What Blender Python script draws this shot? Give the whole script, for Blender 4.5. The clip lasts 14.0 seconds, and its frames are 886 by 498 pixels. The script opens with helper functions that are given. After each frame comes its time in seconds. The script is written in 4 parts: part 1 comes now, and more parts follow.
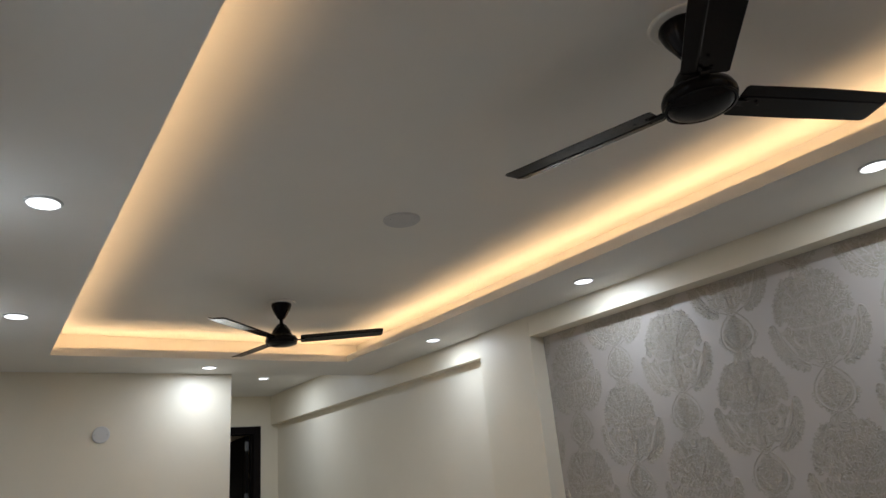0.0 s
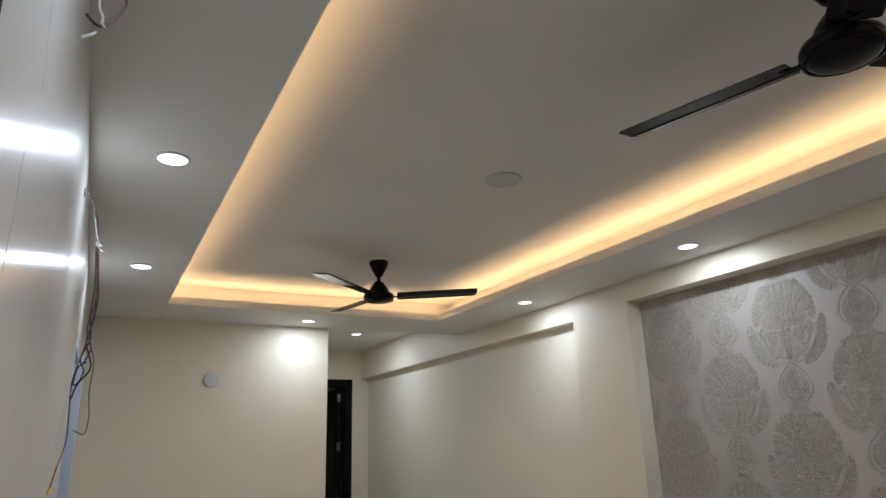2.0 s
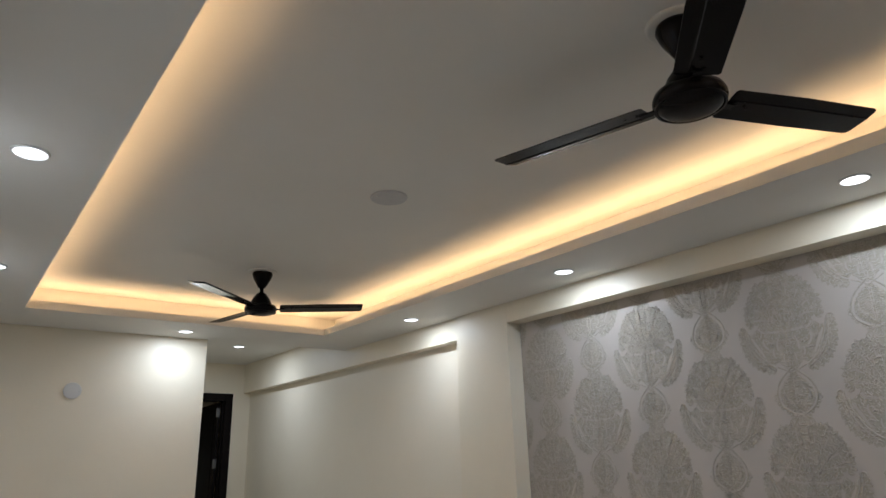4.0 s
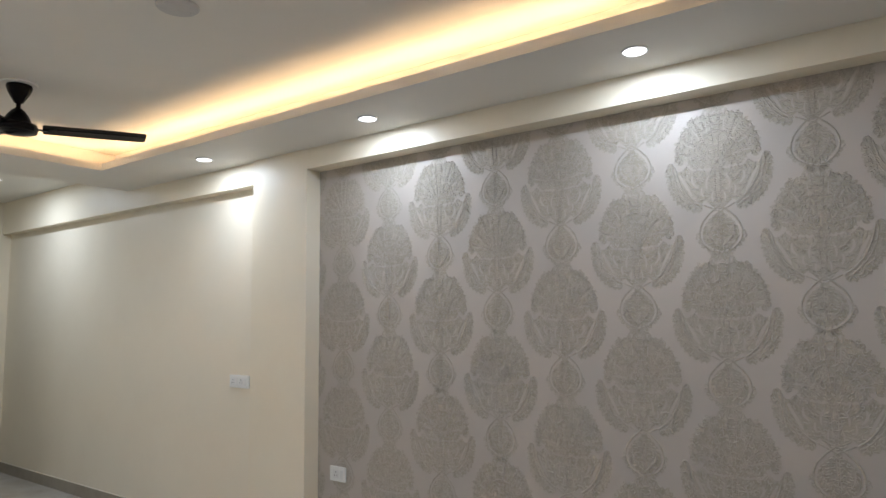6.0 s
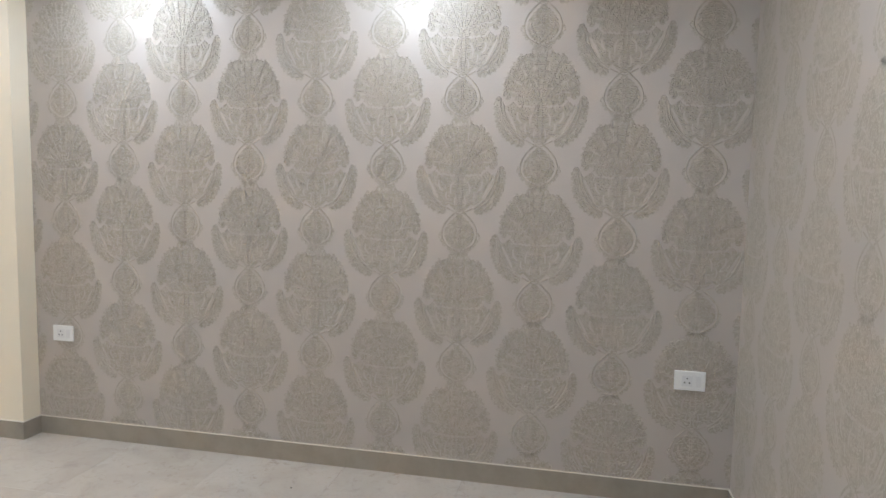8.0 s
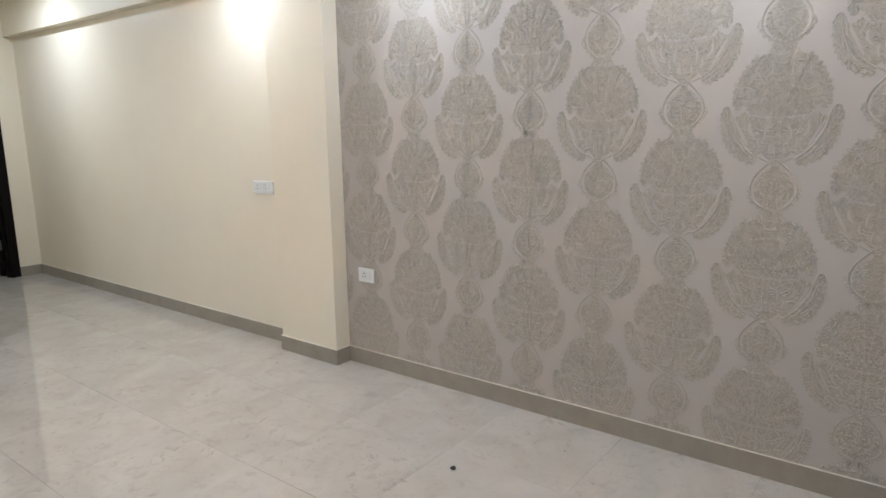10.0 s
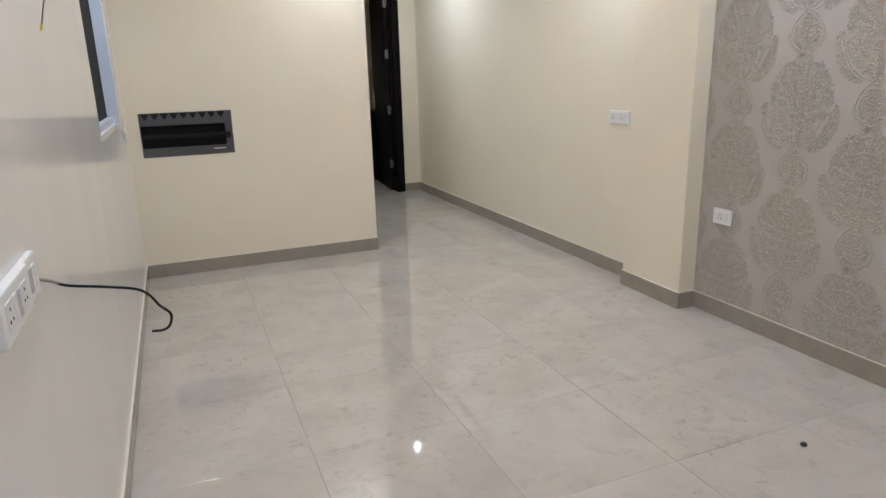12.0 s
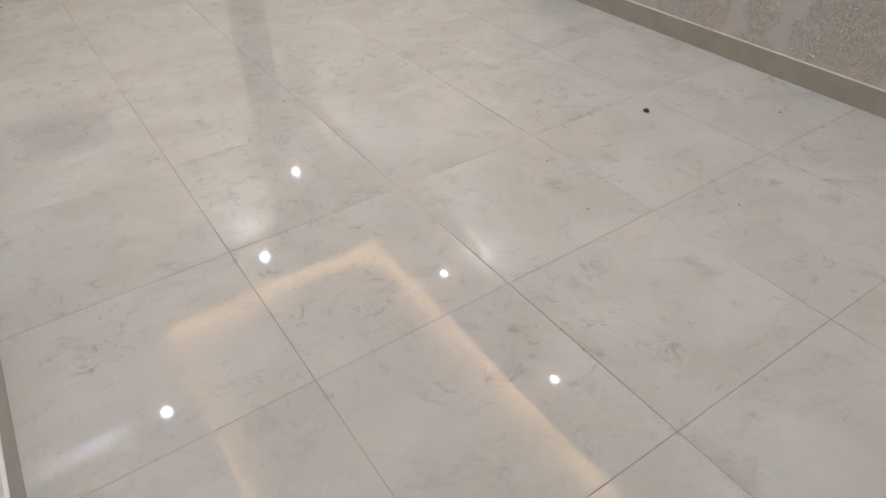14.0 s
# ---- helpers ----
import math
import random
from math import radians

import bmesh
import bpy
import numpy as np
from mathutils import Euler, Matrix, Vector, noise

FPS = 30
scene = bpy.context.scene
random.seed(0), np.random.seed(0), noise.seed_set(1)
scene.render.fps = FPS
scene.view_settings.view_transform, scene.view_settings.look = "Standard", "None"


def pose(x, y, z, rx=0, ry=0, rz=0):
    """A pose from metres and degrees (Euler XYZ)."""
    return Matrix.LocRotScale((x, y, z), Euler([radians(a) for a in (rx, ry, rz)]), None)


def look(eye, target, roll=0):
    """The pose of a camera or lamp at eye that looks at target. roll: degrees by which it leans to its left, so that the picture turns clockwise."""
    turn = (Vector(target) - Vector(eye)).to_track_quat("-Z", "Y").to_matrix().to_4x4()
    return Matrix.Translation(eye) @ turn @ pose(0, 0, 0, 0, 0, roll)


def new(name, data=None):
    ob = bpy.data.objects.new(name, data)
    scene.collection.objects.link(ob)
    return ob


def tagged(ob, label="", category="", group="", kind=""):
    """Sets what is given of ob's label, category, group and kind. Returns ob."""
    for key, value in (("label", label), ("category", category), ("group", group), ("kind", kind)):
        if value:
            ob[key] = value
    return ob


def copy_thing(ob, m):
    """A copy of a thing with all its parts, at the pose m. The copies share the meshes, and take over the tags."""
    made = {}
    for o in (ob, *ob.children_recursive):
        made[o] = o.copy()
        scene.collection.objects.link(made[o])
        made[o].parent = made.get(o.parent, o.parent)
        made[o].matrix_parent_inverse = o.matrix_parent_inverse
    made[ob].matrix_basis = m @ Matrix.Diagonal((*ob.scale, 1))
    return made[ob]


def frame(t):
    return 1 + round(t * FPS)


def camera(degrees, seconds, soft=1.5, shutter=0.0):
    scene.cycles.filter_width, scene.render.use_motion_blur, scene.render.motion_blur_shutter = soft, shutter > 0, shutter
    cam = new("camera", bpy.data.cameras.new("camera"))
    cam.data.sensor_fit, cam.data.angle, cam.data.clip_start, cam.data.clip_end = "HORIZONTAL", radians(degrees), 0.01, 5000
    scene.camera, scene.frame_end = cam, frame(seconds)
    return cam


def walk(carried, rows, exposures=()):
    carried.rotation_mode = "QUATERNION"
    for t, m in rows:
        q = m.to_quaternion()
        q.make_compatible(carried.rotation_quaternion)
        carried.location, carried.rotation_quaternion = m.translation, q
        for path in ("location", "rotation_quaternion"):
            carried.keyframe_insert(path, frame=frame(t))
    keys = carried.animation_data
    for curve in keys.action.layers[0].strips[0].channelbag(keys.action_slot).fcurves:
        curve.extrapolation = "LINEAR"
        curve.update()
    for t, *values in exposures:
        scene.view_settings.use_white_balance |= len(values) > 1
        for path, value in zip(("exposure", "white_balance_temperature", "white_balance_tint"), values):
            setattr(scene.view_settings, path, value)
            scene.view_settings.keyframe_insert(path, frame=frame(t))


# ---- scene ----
cam = camera(69.1, 14.0)
PATH = [
    (0, (0.131, 0.058, 1.636), (1.247, 1.579, 2.301), -5.5),
    (0.5, (0.122, 0.076, 1.627), (1.07, 1.732, 2.226), -4.6),
    (1, (0.1, 0.085, 1.619), (0.967, 1.794, 2.192), -3.9),
    (1.5, (0.073, 0.093, 1.618), (0.95, 1.797, 2.189), -2.0),
    (2, (0.064, 0.101, 1.623), (0.974, 1.786, 2.197), -1.9),
    (2.5, (0.048, 0.099, 1.621), (0.945, 1.781, 2.225), -2.5),
    (3, (0.075, 0.086, 1.623), (1.086, 1.693, 2.252), -2.1),
    (3.2, (0.081, 0.077, 1.627), (1.154, 1.633, 2.278), -1.8),
    (5.3, (0.168, 0.014, 1.599), (1.464, 1.478, 2.018), -2.2),
    (5.5, (0.145, 0.044, 1.592), (1.499, 1.47, 1.956), -2.3),
    (5.9, (0.172, 0.027, 1.496), (1.752, 1.231, 1.729), -0.8),
    (6, (0.18, 0.038, 1.495), (1.801, 1.191, 1.702), -0.7),
    (6.5, (0.153, 0.08, 1.498), (1.977, 0.9, 1.528), -1.1),
    (7, (0.115, 0.108, 1.476), (2.02, 0.708, 1.358), -0.4),
    (7.5, (0.054, 0.084, 1.407), (1.99, 0.553, 1.222), 0.9),
    (7.7, (0.027, 0.081, 1.397), (1.976, 0.489, 1.216), 1.2),
    (9.8, (0.228, 0.144, 1.45), (1.923, 1.146, 1.1), -0.6),
    (10, (0.249, 0.151, 1.446), (1.815, 1.339, 1.077), -0.8),
    (10.5, (0.277, 0.193, 1.438), (1.479, 1.75, 1.08), -2.0),
    (11, (0.269, 0.223, 1.426), (1.197, 1.952, 1.042), -1.5),
    (11.5, (0.257, 0.224, 1.413), (0.991, 2.031, 0.969), -1.5),
    (12, (0.27, 0.208, 1.382), (0.997, 1.994, 0.854), -1.6),
    (12.5, (0.26, 0.198, 1.355), (1.056, 1.886, 0.635), -1.8),
    (13, (0.265, 0.204, 1.307), (1.056, 1.763, 0.336), -1.3),
    (13.5, (0.277, 0.19, 1.256), (1.055, 1.633, 0.112), -0.8),
    (14, (0.315, 0.167, 1.233), (1.165, 1.46, -0.034), -1.5),
]
EXPOSURES = [(0, -0.8, 6450, 15), (0.5, -0.74, 6450, 15), (3, -0.71, 6450, 15), (5.5, -0.7, 6380, 15), (6, -0.13, 6400, 15), (6.5, 0.12, 6390, 15), (7.5, 0.57, 6410, 15), (9.8, 0.53, 6400, 15), (10, 0.46, 6400, 16), (10.5, 0.22, 6370, 17),
             (11, -0.08, 6370, 17), (11.5, 0.05, 6380, 17), (12, 0.31, 6400, 17), (12.5, 0.56, 6370, 17), (13, 0.57, 6350, 17), (14, 0.56, 6360, 16)]
walk(cam, [(t, look(eye, target, roll)) for t, eye, target, roll in PATH], EXPOSURES)

# ---- world and light ----
world = bpy.data.worlds.new("night")
world.use_nodes = True
world.node_tree.nodes["Background"].inputs[0].default_value = (0.01, 0.013, 0.02, 1)
world.node_tree.nodes["Background"].inputs[1].default_value = 0.3
scene.world = world

Z_SOFFIT, Z_TOP = 2.54, 2.715
X_W, X_E, X_PIL, X_REC = -0.031, 3.004, 2.889, 2.994
Y_S, Y_N, Y_END = -0.621, 5.138, 7.56
PIL_Y0, PIL_Y1 = 2.994, 3.51
Z_LINTEL, Z_BEAM, X_BEAM = 2.413, 2.385, 2.912
TRAY = (0.422, 2.408, -0.07, 4.557)  # x0, x1, y0, y1 of the ceiling tray's lip
COVE = 0.19  # how far the tray widens behind its lip
SK = 0.097  # skirting height
LAMP_W, COVE_W = 7.0, 2.15

LAMPS = [(0.209, 0.78, Z_SOFFIT), (0.209, 2.207, Z_SOFFIT), (0.209, 3.636, Z_SOFFIT), (1.449, 4.86, Z_SOFFIT),
         (2.645, 0.84, Z_SOFFIT), (2.652, 2.275, Z_SOFFIT), (2.652, 3.715, Z_SOFFIT), (2.38, 6.33, Z_TOP), (1.449, -0.345, Z_SOFFIT)]


def area_lamp(name, m, power, color, size, size_y=None):
    data = bpy.data.lights.new(name, "AREA")
    data.energy, data.color, data.size = power, color, size
    data.shape = "RECTANGLE" if size_y else "DISK"
    if size_y:
        data.size_y = size_y
    ob = new(name, data)
    ob.matrix_world = m
    return ob


for lx, ly, lz in LAMPS:
    area_lamp("downlight_lamp", pose(lx, ly, lz - 0.0095), LAMP_W * (1.8 if lz == Z_TOP else 1.0), (0.73, 0.872, 1.0), 0.044)

WARM = (1.0, 0.685, 0.37)
tx0, tx1, ty0, ty1 = TRAY
ZL = Z_SOFFIT + 0.024
for m, length in ((pose(tx1 + 0.07, (ty0 + ty1) / 2, ZL, 180, -22), ty1 - ty0), (pose(tx0 - 0.07, (ty0 + ty1) / 2, ZL, 180, 22), ty1 - ty0)):
    area_lamp("cove_lamp", m, COVE_W * length, WARM, 0.02, length)
for m, length in ((pose((tx0 + tx1) / 2, ty1 + 0.07, ZL, 202), tx1 - tx0), (pose((tx0 + tx1) / 2, ty0 - 0.07, ZL, 158), tx1 - tx0)):
    area_lamp("cove_lamp", m, COVE_W * length, WARM, length, 0.02)


# ---- materials ----
def material(name, color, rough=0.5, metal=0.0, spots=None, spot_scale=6.0, spot_amount=0.5, bump=0.0, bump_scale=200.0,
             coat=0.0, coat_rough=0.05, rough_vary=0.0, island=0.0, ior=1.5, emit=None, emit_strength=0.0, specular=0.5,
             bump_stretch=None, grain=0.0, bump_detail=3):
    mat = bpy.data.materials.new(name)
    mat.use_nodes = True
    nt = mat.node_tree
    b = nt.nodes["Principled BSDF"]
    b.inputs["Base Color"].default_value = (*color, 1)
    b.inputs["Roughness"].default_value = rough
    b.inputs["Metallic"].default_value = metal
    b.inputs["Coat Weight"].default_value = coat
    b.inputs["Coat Roughness"].default_value = coat_rough
    b.inputs["IOR"].default_value = ior
    b.inputs["Specular IOR Level"].default_value = specular
    if emit:
        b.inputs["Emission Color"].default_value = (*emit, 1)
        b.inputs["Emission Strength"].default_value = emit_strength
    geo = nt.nodes.new("ShaderNodeNewGeometry")
    if spots:
        n = nt.nodes.new("ShaderNodeTexNoise")
        n.inputs["Scale"].default_value, n.inputs["Detail"].default_value, n.inputs["Roughness"].default_value = spot_scale, 6, 0.62
        nt.links.new(geo.outputs["Position"], n.inputs["Vector"])
        r = nt.nodes.new("ShaderNodeMapRange")
        r.inputs[1].default_value, r.inputs[2].default_value = 0.42, 0.72
        r.inputs[3].default_value, r.inputs[4].default_value = 0.0, spot_amount
        nt.links.new(n.outputs["Fac"], r.inputs[0])
        mix = nt.nodes.new("ShaderNodeMix")
        mix.data_type = "RGBA"
        mix.inputs[6].default_value, mix.inputs[7].default_value = (*color, 1), (*spots, 1)
        nt.links.new(r.outputs[0], mix.inputs[0])
        nt.links.new(mix.outputs[2], b.inputs["Base Color"])
        if rough_vary:
            rr = nt.nodes.new("ShaderNodeMapRange")
            rr.inputs[1].default_value, rr.inputs[2].default_value = 0.3, 0.75
            rr.inputs[3].default_value, rr.inputs[4].default_value = rough, rough + rough_vary
            nt.links.new(n.outputs["Fac"], rr.inputs[0])
            nt.links.new(rr.outputs[0], b.inputs["Roughness"])
    if bump:
        n2 = nt.nodes.new("ShaderNodeTexNoise")
        n2.inputs["Scale"].default_value, n2.inputs["Detail"].default_value = bump_scale, bump_detail
        if bump_stretch:
            vm = nt.nodes.new("ShaderNodeVectorMath")
            vm.operation = "MULTIPLY"
            vm.inputs[1].default_value = bump_stretch
            nt.links.new(geo.outputs["Position"], vm.inputs[0])
            nt.links.new(vm.outputs[0], n2.inputs["Vector"])
        else:
            nt.links.new(geo.outputs["Position"], n2.inputs["Vector"])
        bn = nt.nodes.new("ShaderNodeBump")
        bn.inputs["Strength"].default_value, bn.inputs["Distance"].default_value = 1.0, bump
        nt.links.new(n2.outputs["Fac"], bn.inputs["Height"])
        if grain:
            n3 = nt.nodes.new("ShaderNodeTexNoise")
            n3.inputs["Scale"].default_value, n3.inputs["Detail"].default_value = 90, 4
            nt.links.new(geo.outputs["Position"], n3.inputs["Vector"])
            fine = nt.nodes.new("ShaderNodeBump")
            fine.inputs["Strength"].default_value, fine.inputs["Distance"].default_value = 1.0, grain
            nt.links.new(n3.outputs["Fac"], fine.inputs["Height"])
            nt.links.new(fine.outputs[0], bn.inputs["Normal"])
        nt.links.new(bn.outputs[0], b.inputs["Normal"])
        if coat:
            nt.links.new(bn.outputs[0], b.inputs["Coat Normal"])
    return mat


def tile_material():
    """Polished vitrified tile: pale grey-beige body with cloudy veins, scuffs and a mirror glaze."""
    mat = bpy.data.materials.new("floor_tile")
    mat.use_nodes = True
    nt = mat.node_tree
    b = nt.nodes["Principled BSDF"]
    geo, info = nt.nodes.new("ShaderNodeNewGeometry"), nt.nodes.new("ShaderNodeObjectInfo")
    shift = nt.nodes.new("ShaderNodeVectorMath")
    shift.operation = "MULTIPLY_ADD"
    shift.inputs[1].default_value = (1, 1, 1)
    comb = nt.nodes.new("ShaderNodeCombineXYZ")
    mul = nt.nodes.new("ShaderNodeMath")
    mul.operation = "MULTIPLY"
    mul.inputs[1].default_value = 37.0
    nt.links.new(info.outputs["Random"], mul.inputs[0])
    nt.links.new(mul.outputs[0], comb.inputs[2])
    nt.links.new(geo.outputs["Position"], shift.inputs[0])
    nt.links.new(comb.outputs[0], shift.inputs[2])

    def noise_node(scale, detail, rough, distort=0.0, vec=shift.outputs[0]):
        n = nt.nodes.new("ShaderNodeTexNoise")
        n.inputs["Scale"].default_value, n.inputs["Detail"].default_value = scale, detail
        n.inputs["Roughness"].default_value, n.inputs["Distortion"].default_value = rough, distort
        nt.links.new(vec, n.inputs["Vector"])
        return n

    def rng(src, a, b_, c, d):
        r = nt.nodes.new("ShaderNodeMapRange")
        for k, v in enumerate((a, b_, c, d)):
            r.inputs[k + 1].default_value = v
        nt.links.new(src, r.inputs[0])
        return r.outputs[0]

    def mixed(fac, col_a, col_b):
        m = nt.nodes.new("ShaderNodeMix")
        m.data_type = "RGBA"
        nt.links.new(fac, m.inputs[0])
        for k, c in ((6, col_a), (7, col_b)):
            if isinstance(c, tuple):
                m.inputs[k].default_value = (*c, 1)
            else:
                nt.links.new(c, m.inputs[k])
        return m.outputs[2]

    cloud = noise_node(3.2, 5, 0.55, 0.6)
    vein = noise_node(2.6, 6, 0.6, 0.7)
    absd = nt.nodes.new("ShaderNodeMath")
    absd.operation = "ABSOLUTE"
    sub = nt.nodes.new("ShaderNodeMath")
    sub.operation = "SUBTRACT"
    sub.inputs[1].default_value = 0.5
    nt.links.new(vein.outputs["Fac"], sub.inputs[0])
    nt.links.new(sub.outputs[0], absd.inputs[0])
    base = mixed(rng(cloud.outputs["Fac"], 0.35, 0.7, 0, 1), (0.515, 0.472, 0.418), (0.45, 0.406, 0.35))
    veined = mixed(rng(absd.outputs[0], 0.0, 0.02, 0.14, 0.0), base, (0.36, 0.32, 0.275))
    dirt = noise_node(7.0, 8, 0.72, 0.6, geo.outputs["Position"])
    stained = mixed(rng(dirt.outputs["Fac"], 0.55, 0.70, 0.0, 0.6), veined, (0.36, 0.325, 0.285))
    scuff = noise_node(17.0, 9, 0.78, 0.9, geo.outputs["Position"])
    where = noise_node(1.7, 3, 0.5, 0.0, geo.outputs["Position"])
    both = nt.nodes.new("ShaderNodeMath")
    both.operation = "MULTIPLY"
    nt.links.new(rng(scuff.outputs["Fac"], 0.555, 0.68, 0.0, 0.85), both.inputs[0])
    nt.links.new(rng(where.outputs["Fac"], 0.38, 0.60, 0.15, 1.0), both.inputs[1])
    scuffed = mixed(both.outputs[0], stained, (0.29, 0.245, 0.195))
    nt.links.new(scuffed, b.inputs["Base Color"])
    smear = noise_node(2.2, 5, 0.65, 0.8, geo.outputs["Position"])
    nt.links.new(rng(smear.outputs["Fac"], 0.4, 0.75, 0.012, 0.055), b.inputs["Roughness"])
    b.inputs["IOR"].default_value = 1.5
    bn = nt.nodes.new("ShaderNodeBump")
    bn.inputs["Strength"].default_value, bn.inputs["Distance"].default_value = 0.5, 0.00009
    wave = noise_node(5.0, 1, 0.4, 0.0, geo.outputs["Position"])
    nt.links.new(wave.outputs["Fac"], bn.inputs["Height"])
    nt.links.new(bn.outputs[0], b.inputs["Normal"])
    return mat


CREAM = material("cream_wall_paint", (0.836, 0.751, 0.6), 0.42, spots=(0.785, 0.692, 0.54), spot_scale=2.2, spot_amount=0.45, bump=0.0009, bump_scale=22,
                 rough_vary=0.12)
PALE = material("off_white_wall_paint", (0.836, 0.758, 0.62), 0.4, spots=(0.79, 0.704, 0.566), spot_scale=1.8, spot_amount=0.5, bump=0.0009, bump_scale=22, rough_vary=0.12)
# base whiter than CREAM: the lamps' cool sheen on this wall is put into the colour
GLOSS_CREAM = material("glossy_cream_wall_paint", (0.785, 0.765, 0.725), 0.155, spots=(0.74, 0.71, 0.655), spot_scale=0.8, spot_amount=0.3, specular=0.24, coat=0.3, coat_rough=0.42, bump=0.003, bump_scale=1.0,
                       bump_stretch=(3.2, 3.2, 0.7), grain=0.00016, bump_detail=0.6)
WHITE = material("white_ceiling_paint", (0.80, 0.768, 0.715), 0.6, spots=(0.745, 0.713, 0.66), spot_scale=1.6, spot_amount=0.5, bump=0.0006, bump_scale=30)
PAPER = material("champagne_wallpaper", (0.505, 0.456, 0.412), 0.5, spots=(0.465, 0.418, 0.375), spot_scale=3, spot_amount=0.6, bump=0.0004, bump_scale=420, metal=0.07)
MOTIF = material("taupe_damask_ground", (0.4, 0.359, 0.295), 0.48, spots=(0.505, 0.458, 0.398), spot_scale=38, spot_amount=0.95, bump=0.0018, bump_scale=110, specular=0.4)
# ridges lighter than the ground: highlights on the embossing put into the colour
MOTIF_EDGE = material("pale_damask_ridge", (0.455, 0.41, 0.35), 0.4, spots=(0.54, 0.49, 0.435), spot_scale=30, spot_amount=0.9, bump=0.0005, bump_scale=240, specular=0.4)
SKIRT = material("skirting_tile", (0.345, 0.302, 0.246), 0.2, spots=(0.28, 0.242, 0.195), spot_scale=9, spot_amount=0.7)
GROUT = material("tile_grout", (0.37, 0.335, 0.29), 0.8, spots=(0.05, 0.042, 0.035), spot_scale=1.9, spot_amount=1.0)
CAULK = material("skirting_top_filler", (0.74, 0.68, 0.58), 0.6, spots=(0.62, 0.55, 0.45), spot_scale=30)
TILE = tile_material()
FAN = material("dark_brown_fan_enamel", (0.008, 0.006, 0.0055), 0.2, spots=(0.012, 0.009, 0.008), spot_scale=12, specular=0.13)
FAN_FOIL = material("clear_film_on_blade", (0.68, 0.69, 0.70), 0.22, metal=0.5, bump=0.002, bump_scale=40)
STEEL = material("brushed_steel", (0.62, 0.61, 0.59), 0.3, metal=1.0, spots=(0.5, 0.49, 0.47), spot_scale=40)
DULL_STEEL = material("tarnished_steel", (0.2, 0.19, 0.18), 0.5, metal=0.8, spots=(0.12, 0.11, 0.1), spot_scale=60)
PLASTIC = material("white_switch_plastic", (0.82, 0.82, 0.80), 0.28)
PLASTIC_SHADE = material("light_grey_plastic", (0.45, 0.45, 0.455), 0.4)
PLATE_GREY = material("pale_grey_plastic", (0.68, 0.665, 0.64), 0.4)
DISC = material("dusty_white_disc_plastic", (0.56, 0.545, 0.54), 0.45, spots=(0.48, 0.465, 0.46), spot_scale=30)
MODULE = material("off_white_module_plastic", (0.76, 0.76, 0.75), 0.3)
HOLE = material("black_hole_plastic", (0.01, 0.01, 0.01), 0.6)
DIFFUSER = material("lit_lamp_diffuser", (0.9, 0.9, 0.9), 0.5, emit=(0.92, 0.97, 1.0), emit_strength=5)
LED = material("led_tape", (0.9, 0.7, 0.4), 0.5, emit=(1.0, 0.72, 0.3), emit_strength=2)
RIM = material("white_lamp_rim", (0.8, 0.8, 0.79), 0.35)
WOOD = material("dark_stained_door_wood", (0.010, 0.0075, 0.007), 0.5, spots=(0.016, 0.012, 0.01), spot_scale=8, specular=0.05)
BOX_GREY = material("grey_box_steel", (0.085, 0.083, 0.09), 0.4, metal=0.35, spots=(0.085, 0.083, 0.09), spot_scale=15)
BOX_DARK = material("black_box_inside", (0.006, 0.006, 0.008), 0.5, specular=0.25)
ALU = material("powder_coated_window_aluminium", (0.62, 0.67, 0.76), 0.32, spots=(0.55, 0.60, 0.68), spot_scale=12)
CABLE = material("black_cable_sheath", (0.006, 0.006, 0.006), 0.5, specular=0.2)
WIRE_RED = material("red_wire", (0.13, 0.03, 0.03), 0.4)
WIRE_BLACK = material("black_wire", (0.02, 0.02, 0.02), 0.4)
WIRE_GREEN = material("grey_green_wire", (0.09, 0.11, 0.07), 0.4)
WIRE_WHITE = material("white_wire", (0.6, 0.6, 0.57), 0.4)
WIRE_GREY = material("dusty_grey_wire", (0.27, 0.25, 0.22), 0.5)
TAPE = material("yellow_wire_tape", (0.55, 0.42, 0.04), 0.5)
HAIR = material("grey_paint_run", (0.5, 0.48, 0.45), 0.35)
DEBRIS = material("dark_grit", (0.02, 0.018, 0.016), 0.8)

glass = bpy.data.materials.new("night_window_glass")
glass.use_nodes = True
gb = glass.node_tree.nodes["Principled BSDF"]
gb.inputs["Transmission Weight"].default_value, gb.inputs["Roughness"].default_value = 1.0, 0.02
gb.inputs["Base Color"].default_value = (0.55, 0.58, 0.58, 1)
SCREEN = material("dark_insect_screen", (0.035, 0.037, 0.038), 0.85, spots=(0.05, 0.052, 0.052), spot_scale=60, specular=0.05)
SILL = material("dusty_white_sill", (0.66, 0.64, 0.60), 0.5, spots=(0.48, 0.45, 0.40), spot_scale=40, spot_amount=0.8, bump=0.001, bump_scale=60)
NIGHT = material("night_outside", (0.01, 0.012, 0.014), 0.9)


# ---- mesh helpers ----
def part(name, bm, mat, parent=None, label="", smooth=False):
    bmesh.ops.recalc_face_normals(bm, faces=bm.faces[:])
    me = bpy.data.meshes.new(name)
    bm.to_mesh(me)
    bm.free()
    for m in mat if isinstance(mat, (list, tuple)) else [mat]:
        me.materials.append(m)
    if smooth:
        for p in me.polygons:
            p.use_smooth = True
    ob = new(name, me)
    ob.parent = parent
    if label:
        tagged(ob, label)
    return ob


def thing(name, m, label, category, group=""):
    ob = new(name)
    ob.empty_display_size = 0.05
    ob.matrix_world = m
    return tagged(ob, label, category, group)


